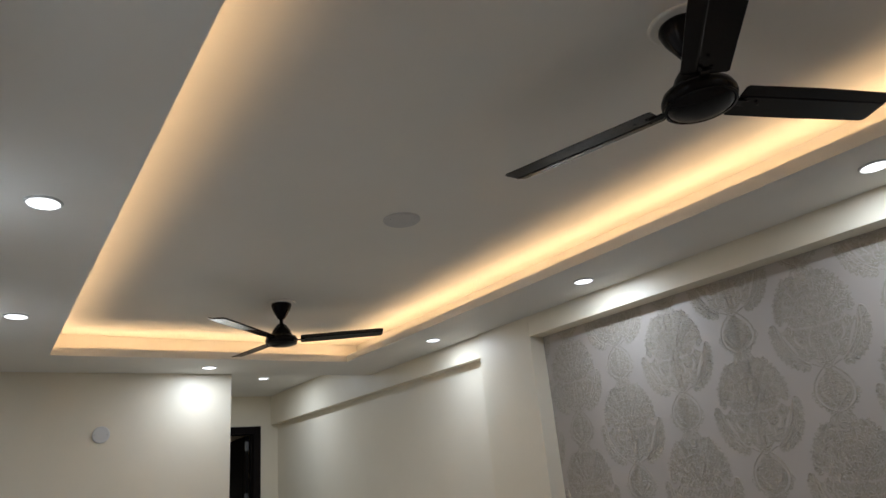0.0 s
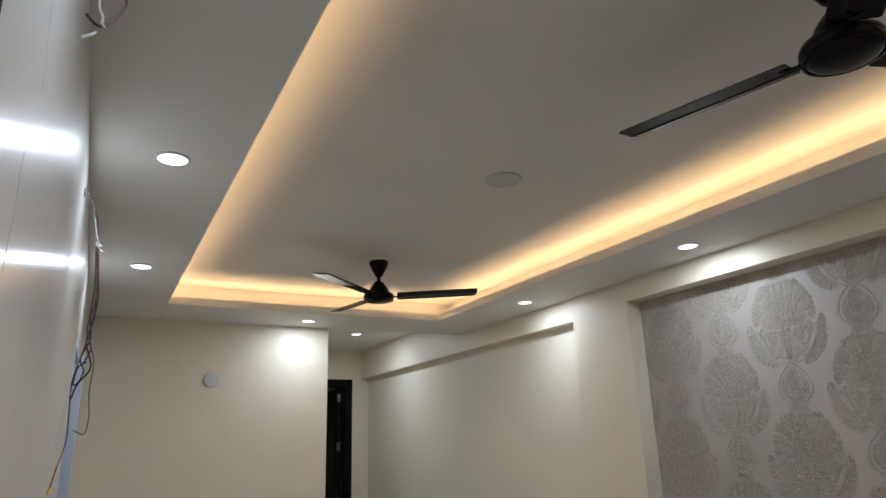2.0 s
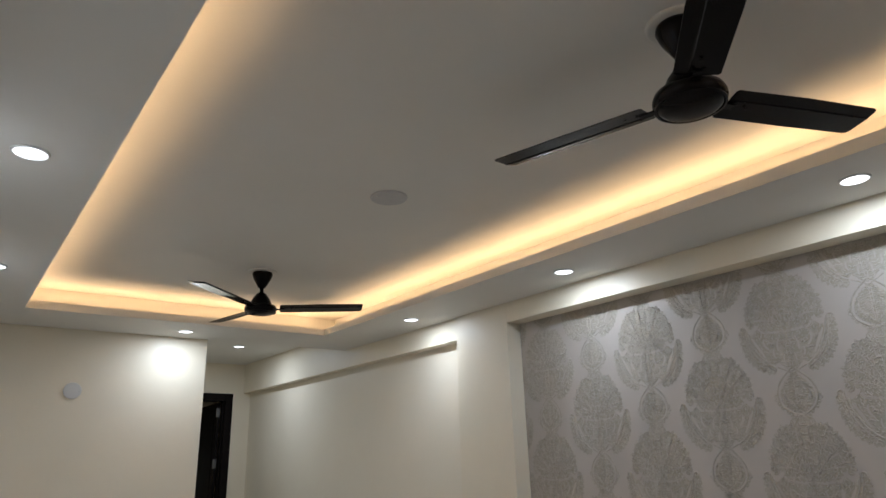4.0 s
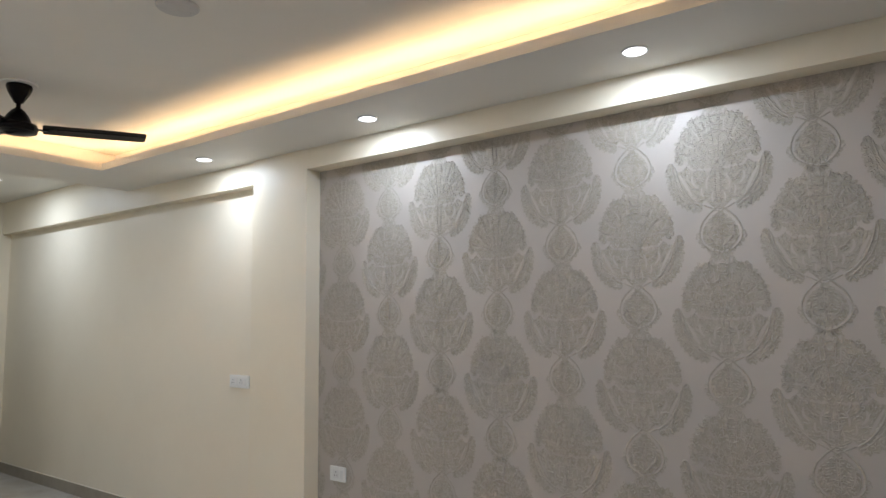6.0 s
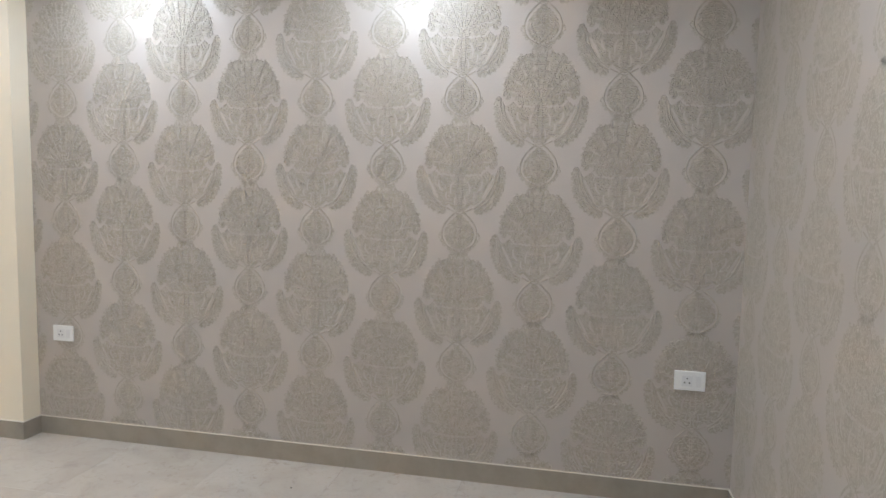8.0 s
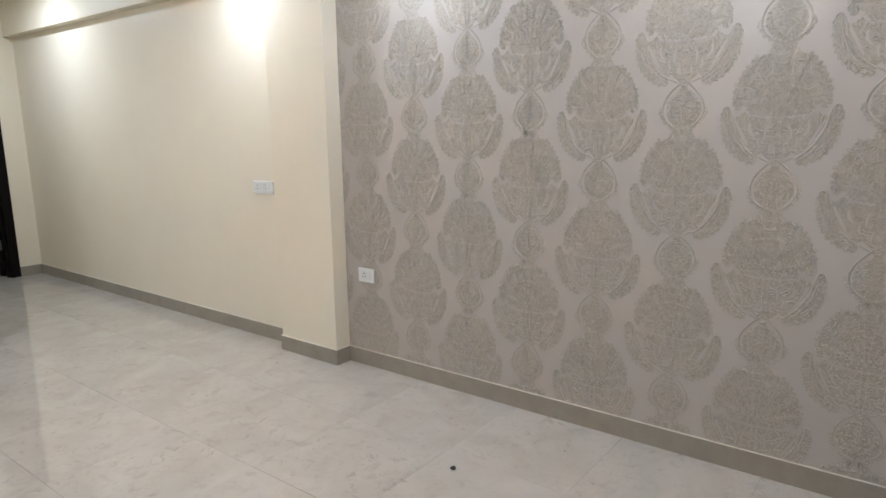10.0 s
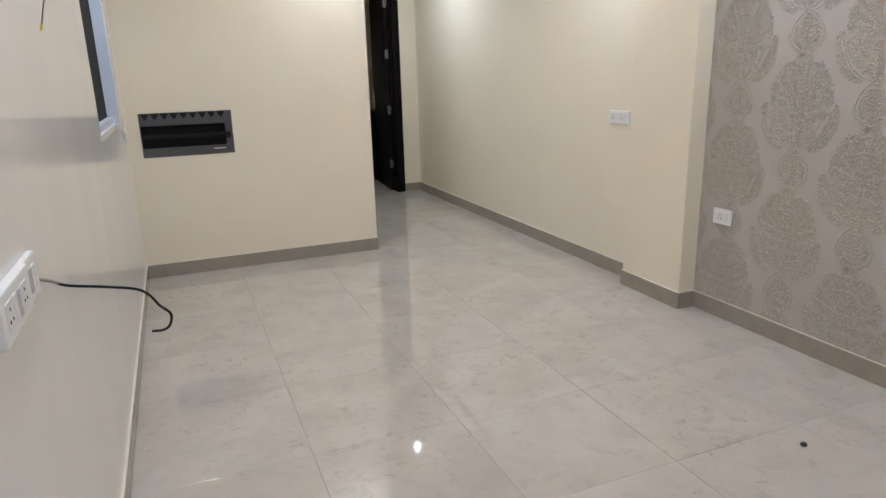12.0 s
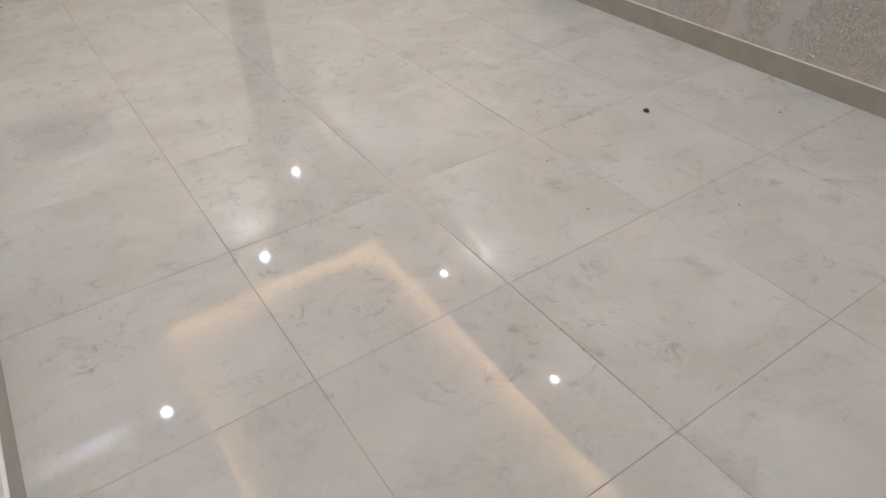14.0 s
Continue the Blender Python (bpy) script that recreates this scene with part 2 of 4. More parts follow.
def box(bm, x0, x1, y0, y1, z0, z1, bevel=0.0):
    r = bmesh.ops.create_cube(bm, size=1.0, matrix=Matrix.Translation(((x0 + x1) / 2, (y0 + y1) / 2, (z0 + z1) / 2))
                              @ Matrix.Diagonal((x1 - x0, y1 - y0, z1 - z0, 1)))
    if bevel:
        edges = list({e for v in r["verts"] for e in v.link_edges})
        bmesh.ops.bevel(bm, geom=edges, offset=bevel, segments=2, affect="EDGES", profile=0.6)


def boxes(*rows, bevel=0.0):
    bm = bmesh.new()
    for r in rows:
        box(bm, *r, bevel=bevel)
    return bm


def turned(profile, steps=40):
    """A lathe body from (radius, z) pairs."""
    bm = bmesh.new()
    rings = []
    for r, z in profile:
        if r < 1e-5:
            rings.append([bm.verts.new((0, 0, z))])
        else:
            rings.append([bm.verts.new((r * math.cos(2 * math.pi * k / steps), r * math.sin(2 * math.pi * k / steps), z)) for k in range(steps)])
    for a, b in zip(rings, rings[1:]):
        for k in range(steps):
            k2 = (k + 1) % steps
            if len(a) == 1 and len(b) == 1:
                continue
            if len(a) == 1:
                bm.faces.new((a[0], b[k2], b[k]))
            elif len(b) == 1:
                bm.faces.new((a[k], a[k2], b[0]))
            else:
                bm.faces.new((a[k], a[k2], b[k2], b[k]))
    return bm


def smooth_points(points, steps=8):
    pts = [Vector(p) for p in points]
    pts = [pts[0] * 2 - pts[1]] + pts + [pts[-1] * 2 - pts[-2]]
    out = []
    for i in range(1, len(pts) - 2):
        p0, p1, p2, p3 = pts[i - 1:i + 3]
        for s in range(steps):
            t = s / steps
            out.append(0.5 * ((2 * p1) + (p2 - p0) * t + (2 * p0 - 5 * p1 + 4 * p2 - p3) * t * t + (3 * p1 - p0 - 3 * p2 + p3) * t ** 3))
    return out + [pts[-2]]


def tube(points, radius, sides=8, steps=8):
    """A round wire along a smooth line."""
    pts = smooth_points(points, steps)
    bm = bmesh.new()
    rings, a = [], None
    for i, p in enumerate(pts):
        d = (pts[min(i + 1, len(pts) - 1)] - pts[max(i - 1, 0)]).normalized()
        a = d.orthogonal().normalized() if a is None else (a - d * a.dot(d)).normalized()
        b = d.cross(a)
        rings.append([bm.verts.new(p + radius * (a * math.cos(2 * math.pi * k / sides) + b * math.sin(2 * math.pi * k / sides))) for k in range(sides)])
    for r, q in zip(rings, rings[1:]):
        for k in range(sides):
            bm.faces.new((r[k], r[(k + 1) % sides], q[(k + 1) % sides], q[k]))
    bm.faces.new(rings[0])
    bm.faces.new(rings[-1])
    return bm


def structure(name, bm, mat, label, category):
    return tagged(part(name, bm, mat), label, category, kind="structure")


# ---- large structure ----
TH = 0.15
WIN = (3.48, 4.32, 1.16, 2.16)  # y0, y1, z0, z1 of the window opening
wy0, wy1, wz0, wz1 = WIN
D2 = (-0.33, 0.62, 2.375)  # y0, y1, top of the dark door frame in the west wall
west = structure("wall_west", boxes((X_W - TH, X_W, Y_S - TH, D2[0], 0, Z_TOP), (X_W - TH, X_W, D2[0], D2[1], D2[2], Z_TOP), (X_W - TH, X_W, D2[1], wy0, 0, Z_TOP), (X_W - TH, X_W, wy1, Y_N + TH, 0, Z_TOP),
                             (X_W - TH, X_W, wy0, wy1, 0, wz0), (X_W - TH, X_W, wy0, wy1, wz1, Z_TOP)), GLOSS_CREAM,
          "glossy cream painted wall with a window opening", "wall")
DB = (0.057, 0.665, 0.865, 1.167)
dx0, dx1, dz0, dz1 = DB
FW_X = 1.698
structure("wall_north", boxes((X_W, dx0, Y_N, Y_N + TH, 0, Z_TOP), (dx1, FW_X, Y_N, Y_N + TH, 0, Z_TOP),
                              (dx0, dx1, Y_N, Y_N + TH, 0, dz0), (dx0, dx1, Y_N, Y_N + TH, dz1, Z_TOP)), CREAM,
          "plain cream painted wall with an open distribution box", "wall")
structure("wall_passage", boxes((FW_X - TH, FW_X, Y_N + TH, Y_END, 0, Z_TOP)), CREAM, "plain cream painted passage wall", "wall")
structure("wall_east", boxes((X_E, X_E + TH, Y_S, PIL_Y0, 0, Z_LINTEL), (X_PIL, X_E + TH, Y_S, PIL_Y0, Z_LINTEL, Z_TOP),
                             (X_PIL, X_E + TH, PIL_Y0, PIL_Y1, 0, Z_TOP),
                             (X_BEAM, X_E + TH, PIL_Y1, Y_END, Z_BEAM, Z_TOP), bevel=0.003), CREAM,
          "cream painted wall with pilaster, beam and shallow recess", "wall")
structure("wall_recess", boxes((X_REC, X_E + TH, PIL_Y1 - 0.003, Y_END, 0, Z_BEAM + 0.003)), PALE, "off-white painted wall in the shallow recess", "wall")
structure("wall_south", boxes((X_W, X_E + TH, Y_S - TH, Y_S, 0, Z_TOP)), CREAM, "cream wall behind the patterned wallpaper", "wall")
DOOR = (1.79, 2.79, 2.375)  # x0, x1, top of the door frame
structure("wall_end", boxes((FW_X - TH, DOOR[0], Y_END, Y_END + 0.12, 0, Z_TOP), (DOOR[1], X_E + TH, Y_END, Y_END + 0.12, 0, Z_TOP),
                            (DOOR[0], DOOR[1], Y_END, Y_END + 0.12, DOOR[2], Z_TOP)), CREAM, "cream wall with the doorway at the passage end", "wall")
# the unlit room behind the door
structure("wall_room", boxes((1.2, 1.32, Y_END + 0.12, 8.95, 0, Z_TOP), (4.1, 4.22, Y_END + 0.12, 8.95, 0, Z_TOP), (1.2, 4.22, 8.95, 9.07, 0, Z_TOP),
                             (1.2, FW_X - TH, Y_END, Y_END + 0.12, 0, Z_TOP), (X_E + TH, 4.22, Y_END, Y_END + 0.12, 0, Z_TOP)), CREAM,
          "cream walls of the unlit room behind the door", "wall")

# one ceiling: the slab, and the lowered border with its lip and cove ledge
cbm = boxes((X_W - TH, 4.3, Y_S - TH, 10.4, Z_TOP, Z_TOP + 0.12))
for r in ((X_W, tx0 - COVE, Y_S, Y_N), (tx1 + COVE, X_PIL, Y_S, PIL_Y1), (tx1 + COVE, X_BEAM, PIL_Y1, Y_N), (tx0 - COVE, tx1 + COVE, Y_S, ty0 - COVE), (tx0 - COVE, tx1 + COVE, ty1 + COVE, Y_N)):
    box(cbm, *r, Z_SOFFIT, Z_TOP + 0.02)
LEDGE, LIP = Z_SOFFIT + 0.016, Z_SOFFIT + 0.05
for r in ((tx0 - COVE, tx0, ty0 - COVE, ty1 + COVE), (tx1, tx1 + COVE, ty0 - COVE, ty1 + COVE), (tx0, tx1, ty0 - COVE, ty0), (tx0, tx1, ty1, ty1 + COVE)):
    box(cbm, *r, Z_SOFFIT, LEDGE)
LT = 0.014
for r in ((tx0 - LT, tx0, ty0 - LT, ty1 + LT), (tx1, tx1 + LT, ty0 - LT, ty1 + LT), (tx0, tx1, ty0 - LT, ty0), (tx0, tx1, ty1, ty1 + LT)):
    box(cbm, *r, LEDGE, LIP)
structure("ceiling", cbm, WHITE, "white false ceiling with a warm-lit recessed tray", "ceiling")

# skirting runs, each slightly proud of its wall, with a filler line on top
SKT = 0.008


def skirting(x0, x1, y0, y1):
    ob = structure("baseboard", boxes((x0, x1, y0, y1, 0, SK), bevel=0.0015), SKIRT, "polished brown-grey tile skirting along the wall", "skirting")
    fill = part("filler", boxes((x0, x1, y0, y1, SK, SK + 0.004)), CAULK, ob, "pale filler line on top")
    return ob, fill


skirting(X_W, X_W + SKT, Y_S, D2[0])
skirting(X_W, X_W + SKT, D2[1], Y_N - SKT)
skirting(X_W, FW_X + SKT, Y_N - SKT, Y_N)
skirting(FW_X, FW_X + SKT, Y_N, Y_END)
skirting(X_E - SKT, X_E, Y_S + SKT, PIL_Y0 - SKT)
skirting(X_PIL - SKT, X_E, PIL_Y0 - SKT, PIL_Y0)
skirting(X_PIL - SKT, X_PIL, PIL_Y0, PIL_Y1)
skirting(X_PIL - SKT, X_REC, PIL_Y1, PIL_Y1 + SKT)
skirting(X_REC - SKT, X_REC, PIL_Y1 + SKT, Y_END - SKT)
skirting(DOOR[1], X_REC, Y_END - SKT, Y_END)
skirting(X_W + SKT, X_E, Y_S, Y_S + SKT)


# ---- damask wallpaper ----
def bez(p0, p1, p2, t):
    return tuple((1 - t) ** 2 * a + 2 * t * (1 - t) * b + t * t * c for a, b, c in zip(p0, p1, p2))


def strap(bm, pts, width, height, mat=1):
    """A raised band along a line."""
    rows = []
    for i, (x, y) in enumerate(pts):
        a, b = pts[max(i - 1, 0)], pts[min(i + 1, len(pts) - 1)]
        d = math.hypot(b[0] - a[0], b[1] - a[1]) or 1
        nx, ny = -(b[1] - a[1]) / d * width / 2, (b[0] - a[0]) / d * width / 2
        rows.append((bm.verts.new((x + nx, y + ny, 0)), bm.verts.new((x, y, height)), bm.verts.new((x - nx, y - ny, 0))))
    for r, q in zip(rows, rows[1:]):
        for k in (0, 1):
            bm.faces.new((r[k], r[k + 1], q[k + 1], q[k])).material_index = mat


def curl(bm, cx, cy, radius, begin, sweep, width=0.007, height=0.002):
    """A raised scroll that winds inwards, with its mirror image."""
    for sg in (1, -1):
        pts = []
        for k in range(9):
            a, r = begin + sweep * k / 8, radius * (1 - 0.6 * k / 8)
            pts.append((sg * (cx + r * math.cos(a)), cy + r * math.sin(a)))
        strap(bm, pts, width, height)


def hook(bm, x, y, ang, turn, length, width, height):
    """A small raised leaf that bends to one side and narrows to its tip."""
    rows, a = [], ang
    for k, w in enumerate((0.45, 1.0, 0.85, 0.12)):
        nx, ny = -math.sin(a) * width * w / 2, math.cos(a) * width * w / 2
        rows.append((bm.verts.new((x + nx, y + ny, 0)), bm.verts.new((x, y, height * min(1, 0.4 + w))), bm.verts.new((x - nx, y - ny, 0))))
        x, y, a = x + math.cos(a) * length / 3, y + math.sin(a) * length / 3, a + turn
    for r, q in zip(rows, rows[1:]):
        for k in (0, 1):
            bm.faces.new((r[k], r[k + 1], q[k + 1], q[k])).material_index = 1


def frond(bm, p0, p1, p2, n, reach, inner=1.0, width=0.0052, height=0.0020, both=True):
    """A curved stem with bent leaves on its two sides, and its mirror image; inner scales the leaves on its left."""
    for sg in (1, -1) if both else (1,):
        pts = [bez(p0, p1, p2, k / n) for k in range(n + 1)]
        pts = [(sg * x, y) for x, y in pts]
        strap(bm, pts, width * 0.6, height * 1.25)
        for k in range(1, n + 1):
            (xa, ya), (x, y) = pts[k - 1], pts[k]
            a, t = math.atan2(y - ya, x - xa), k / n
            size = reach * (0.62 + 0.5 * math.sin(math.pi * (0.15 + 0.8 * t)))
            for q in (1, -1):
                hook(bm, x, y, a + q * 1.05, -q * 0.42, size * (inner if q * sg > 0 else 1.0), width, height * (0.85 + 0.15 * (k % 2)))
        hook(bm, *pts[-1], a, 0.25 * sg, reach * 0.8, width, height)


def scalloped(curve, count, depth):
    """Points along a list of (x, y) with small round bites between them."""
    out, m = [], len(curve)
    for k in range(m):
        a, b = curve[max(k - 1, 0)], curve[min(k + 1, m - 1)]
        d = math.hypot(b[0] - a[0], b[1] - a[1]) or 1
        e = depth * (abs(math.sin(math.pi * count * k / (m - 1))) - 0.5)
        out.append((curve[k][0] + (b[1] - a[1]) / d * e, curve[k][1] - (b[0] - a[0]) / d * e))
    return out


def tint(bm, outline, height, mat=0):
    """A flat raised patch of any outline with a sloping rim."""
    n = len(outline)
    low, top = [], []
    for k, (x, y) in enumerate(outline):
        a, b = outline[k - 1], outline[(k + 1) % n]
        d = math.hypot(b[0] - a[0], b[1] - a[1]) or 1
        low.append(bm.verts.new((x, y, 0)))
        top.append(bm.verts.new((x - (b[1] - a[1]) / d * 0.0012, y + (b[0] - a[0]) / d * 0.0012, height)))
    for k in range(n):
        bm.faces.new((low[k], low[(k + 1) % n], top[(k + 1) % n], top[k])).material_index = mat
    bm.faces.new(top).material_index = mat


def lobe(bm, x, y, ang, length, width, mat=0):
    """A tinted leaf with a blunt, notched end and a raised vein, and its mirror image."""
    for sg in (1, -1):
        pts = []
        for u, v in ((0, -0.18), (0.3, -0.46), (0.62, -0.5), (0.8, -0.36), (0.78, -0.22), (1.0, -0.12), (0.97, 0.14), (0.8, 0.2), (0.84, 0.38), (0.6, 0.5), (0.3, 0.44), (0, 0.18)):
            px, py = x + math.cos(ang) * u * length - math.sin(ang) * v * width, y + math.sin(ang) * u * length + math.cos(ang) * v * width
            pts.append((sg * px, py))
        tint(bm, pts if sg > 0 else pts[::-1], 0.0005, mat)
        hook(bm, sg * x, y, ang if sg > 0 else math.pi - ang, 0.12 * sg, length * 0.85, width * 0.3, 0.0024)


def both_sides(half):
    """A closed outline, anticlockwise, from its right half given from the top down."""
    return [(-x, y) for x, y in half] + [(x, y) for x, y in reversed(half[1:-1])]


def inside(outline, x, y):
    """Whether a point lies within a closed outline."""
    hit = False
    for (xa, ya), (xb, yb) in zip(outline, outline[1:] + outline[:1]):
        if (ya > y) != (yb > y) and x < xa + (y - ya) / (yb - ya) * (xb - xa):
            hit = not hit
    return hit


def feathered(bm, outline, rnd, cx, cy, step, size, bare=(), width=0.0054, height=0.0032):
    """Short wavy raised strokes in rows round (cx, cy), right half and its mirror image, kept within an outline and off the bare spots (x, y, radius)."""
    r, row = step * 0.6, 0
    while r < 0.3:
        count = max(2, int(6.283 * r / (size * 1.25)))
        for k in range(count):
            a = 6.283 * (k + 0.5 * (row % 2) + rnd.uniform(-0.18, 0.18)) / count
            x, y = cx + r * math.cos(a), cy + r * math.sin(a)
            if x < 0.001 or not inside(outline, x, y) or any(math.hypot(x - u, y - v) < q for u, v, q in bare):
                continue
            d, bend, length = a + 1.571 + rnd.uniform(-0.6, 0.6), rnd.choice((-1, 1)) * rnd.uniform(0.3, 0.75), size * rnd.uniform(0.7, 1.1)
            pts, px, py = [], x - math.cos(d) * length / 2, y - math.sin(d) * length / 2
            turn = d - bend
            for _ in range(4):
                pts.append((px, py))
                px, py, turn = px + math.cos(turn) * length / 3, py + math.sin(turn) * length / 3, turn + bend * 0.8
            for sg in (1, -1):
                strap(bm, [(sg * u, v) for u, v in pts], width * rnd.uniform(0.8, 1.2), height * rnd.uniform(0.7, 1.1), rnd.choice((0, 1, 1)))
        r, row = r + step, row + 1


def large_motif():
    bm = bmesh.new()
    rnd = random.Random(17)
    # crown: one broad scalloped dome on a short stem
    half = [(0.0, 0.214), (0.024, 0.206), (0.046, 0.213), (0.07, 0.205), (0.093, 0.2), (0.108, 0.184), (0.107, 0.168), (0.122, 0.164), (0.135, 0.146), (0.13, 0.128), (0.147, 0.12), (0.16, 0.1), (0.154, 0.082),
            (0.164, 0.07), (0.168, 0.046), (0.16, 0.024), (0.15, 0.008), (0.138, 0.012), (0.124, 0.018), (0.116, 0.0), (0.104, -0.008), (0.098, -0.022), (0.078, -0.018), (0.06, -0.026), (0.04, -0.022), (0.02, -0.03), (0.0, -0.03)]
    side = [(p.x, p.y) for p in smooth_points([(x, y, 0) for x, y in half], 3)]
    side = [side[0]] + scalloped(side, 26, 0.010)[1:-1] + [side[-1]]
    body = both_sides(side)
    tint(bm, body, 0.0003)
    for x, y in half[1:17]:
        a = math.atan2(y - 0.06, x) + rnd.uniform(-0.25, 0.25)
        lobe(bm, x - 0.014 * math.cos(a), y - 0.014 * math.sin(a), a, rnd.uniform(0.018, 0.026), rnd.uniform(0.013, 0.018))
    # wings and heart: one broad cup with hooked tops, lobed along the outer edge
    outer = scalloped([bez((0.205, 0.0), (0.217, -0.166), (0.072, -0.208), k / 56) for k in range(57)], 14, -0.013)
    top = [(0.0, -0.032), (0.034, -0.032), (0.05, -0.034), (0.072, -0.028), (0.09, -0.03), (0.104, -0.024), (0.118, -0.008), (0.134, -0.01), (0.146, -0.024), (0.162, -0.02), (0.174, -0.004), (0.174, 0.008), (0.188, 0.018), (0.2, 0.012)]
    foot = [(0.066, -0.192), (0.07, -0.174), (0.052, -0.16), (0.036, -0.178), (0.02, -0.194), (0.0, -0.2)]
    cup = both_sides([(p.x, p.y) for p in smooth_points([(x, y, 0) for x, y in top], 2)] + outer + foot)
    tint(bm, cup, 0.0003)
    # pale breaks between wing and heart, and within the heart
    bare = []
    for p0, p1, p2, w in (((0.154, -0.04), (0.13, -0.085), (0.106, -0.134), 0.015), ((0.112, -0.026), (0.07, -0.018), (0.034, -0.034), 0.009), ((0.1, -0.05), (0.112, -0.076), (0.084, -0.1), 0.013), ((0.106, -0.142), (0.092, -0.168), (0.07, -0.172), 0.01),
                          ((0.034, -0.056), (0.05, -0.08), (0.044, -0.112), 0.011), ((0.064, -0.104), (0.072, -0.122), (0.06, -0.142), 0.01), ((0.132, 0.034), (0.1, 0.038), (0.066, 0.024), 0.009), ((0.02, -0.125), (0.03, -0.145), (0.024, -0.168), 0.008),
                          ((0.124, 0.088), (0.1, 0.08), (0.084, 0.066), 0.008), ((0.092, 0.15), (0.076, 0.13), (0.066, 0.108), 0.008), ((0.036, 0.178), (0.034, 0.15), (0.032, 0.124), 0.007)):
        line = [bez(p0, p1, p2, k / 6) for k in range(7)]
        bare += [(x, y, w * 0.65) for x, y in line]
        for sg in (1, -1):
            rows = [(x, y, w * (0.25 + 0.5 * math.sin(math.pi * (k + 0.5) / 7))) for k, (x, y) in enumerate(line)]
            for (xa, ya, wa), (xb, yb, wb) in zip(rows, rows[1:]):
                d = math.hypot(xb - xa, yb - ya)
                nx, ny = -(yb - ya) / d / 2, (xb - xa) / d / 2
                quad = [(xa + nx * wa, ya + ny * wa), (xb + nx * wb, yb + ny * wb), (xb - nx * wb, yb - ny * wb), (xa - nx * wa, ya - ny * wa)]
                bm.faces.new([bm.verts.new((sg * x, y, 0.00055)) for x, y in quad]).material_index = 2
    for t in (0.06, 0.17, 0.28, 0.39, 0.5, 0.61, 0.72, 0.83, 0.92):
        x, y = bez((0.08, -0.187), (0.188, -0.15), (0.188, -0.008), t)
        lobe(bm, x, y, -1.25 + 1.1 * t, 0.034 - 0.012 * abs(t - 0.4), 0.024)
    # plumes of the crown
    for p0, p1, p2, n, reach in (((0.006, 0.02), (0.014, 0.11), (0.02, 0.192), 8, 0.014), ((0.022, 0.03), (0.06, 0.12), (0.088, 0.184), 8, 0.016), ((0.03, 0.02), (0.08, 0.08), (0.136, 0.12), 8, 0.016),
                                 ((0.03, 0.01), (0.09, 0.04), (0.158, 0.056), 8, 0.015), ((0.004, -0.18), (0.016, -0.11), (0.008, -0.03), 8, 0.014)):
        frond(bm, p0, p1, p2, n, reach, width=0.0055, height=0.0022)
    feathered(bm, body, rnd, 0.0, 0.03, 0.0098, 0.0155, bare)
    feathered(bm, cup, rnd, 0.0, -0.01, 0.01, 0.0145, bare)
    # double rib of the wing
    for off in (0.0, 0.012):
        for sg in (1, -1):
            strap(bm, [(sg * (x - off), y + off * 0.7) for x, y in (bez((0.08, -0.186), (0.165, -0.135), (0.184, -0.01), k / 14) for k in range(15))], 0.006, 0.0028)
    # scroll heads and the crossing stems that hold the medallion below
    for cx, cy, r, b, w in ((0.188, 0.004, 0.015, -0.2, 4.9), (0.158, 0.03, 0.013, -1.2, 4.9), (0.154, 0.078, 0.012, -0.8, 4.9), (0.132, 0.13, 0.012, -0.5, 4.9), (0.098, 0.184, 0.012, -0.6, 5.0), (0.046, 0.198, 0.01, -0.2, 4.8),
                            (0.05, 0.03, 0.013, 0.4, 4.8), (0.02, -0.075, 0.013, 0.2, 4.6), (0.09, 0.02, 0.012, 0.1, 4.8), (0.09, -0.03, 0.012, 1.0, 4.8), (0.076, -0.08, 0.012, 0.2, 4.8)):
        curl(bm, cx, cy, r, b, w, 0.006, 0.003)
    for sg in (1, -1):
        strap(bm, [(sg * x, y) for x, y in (bez((-0.02, -0.225), (0.02, -0.2), (0.06, -0.18), k / 8) for k in range(9))], 0.006, 0.0018, 0)
    return bm


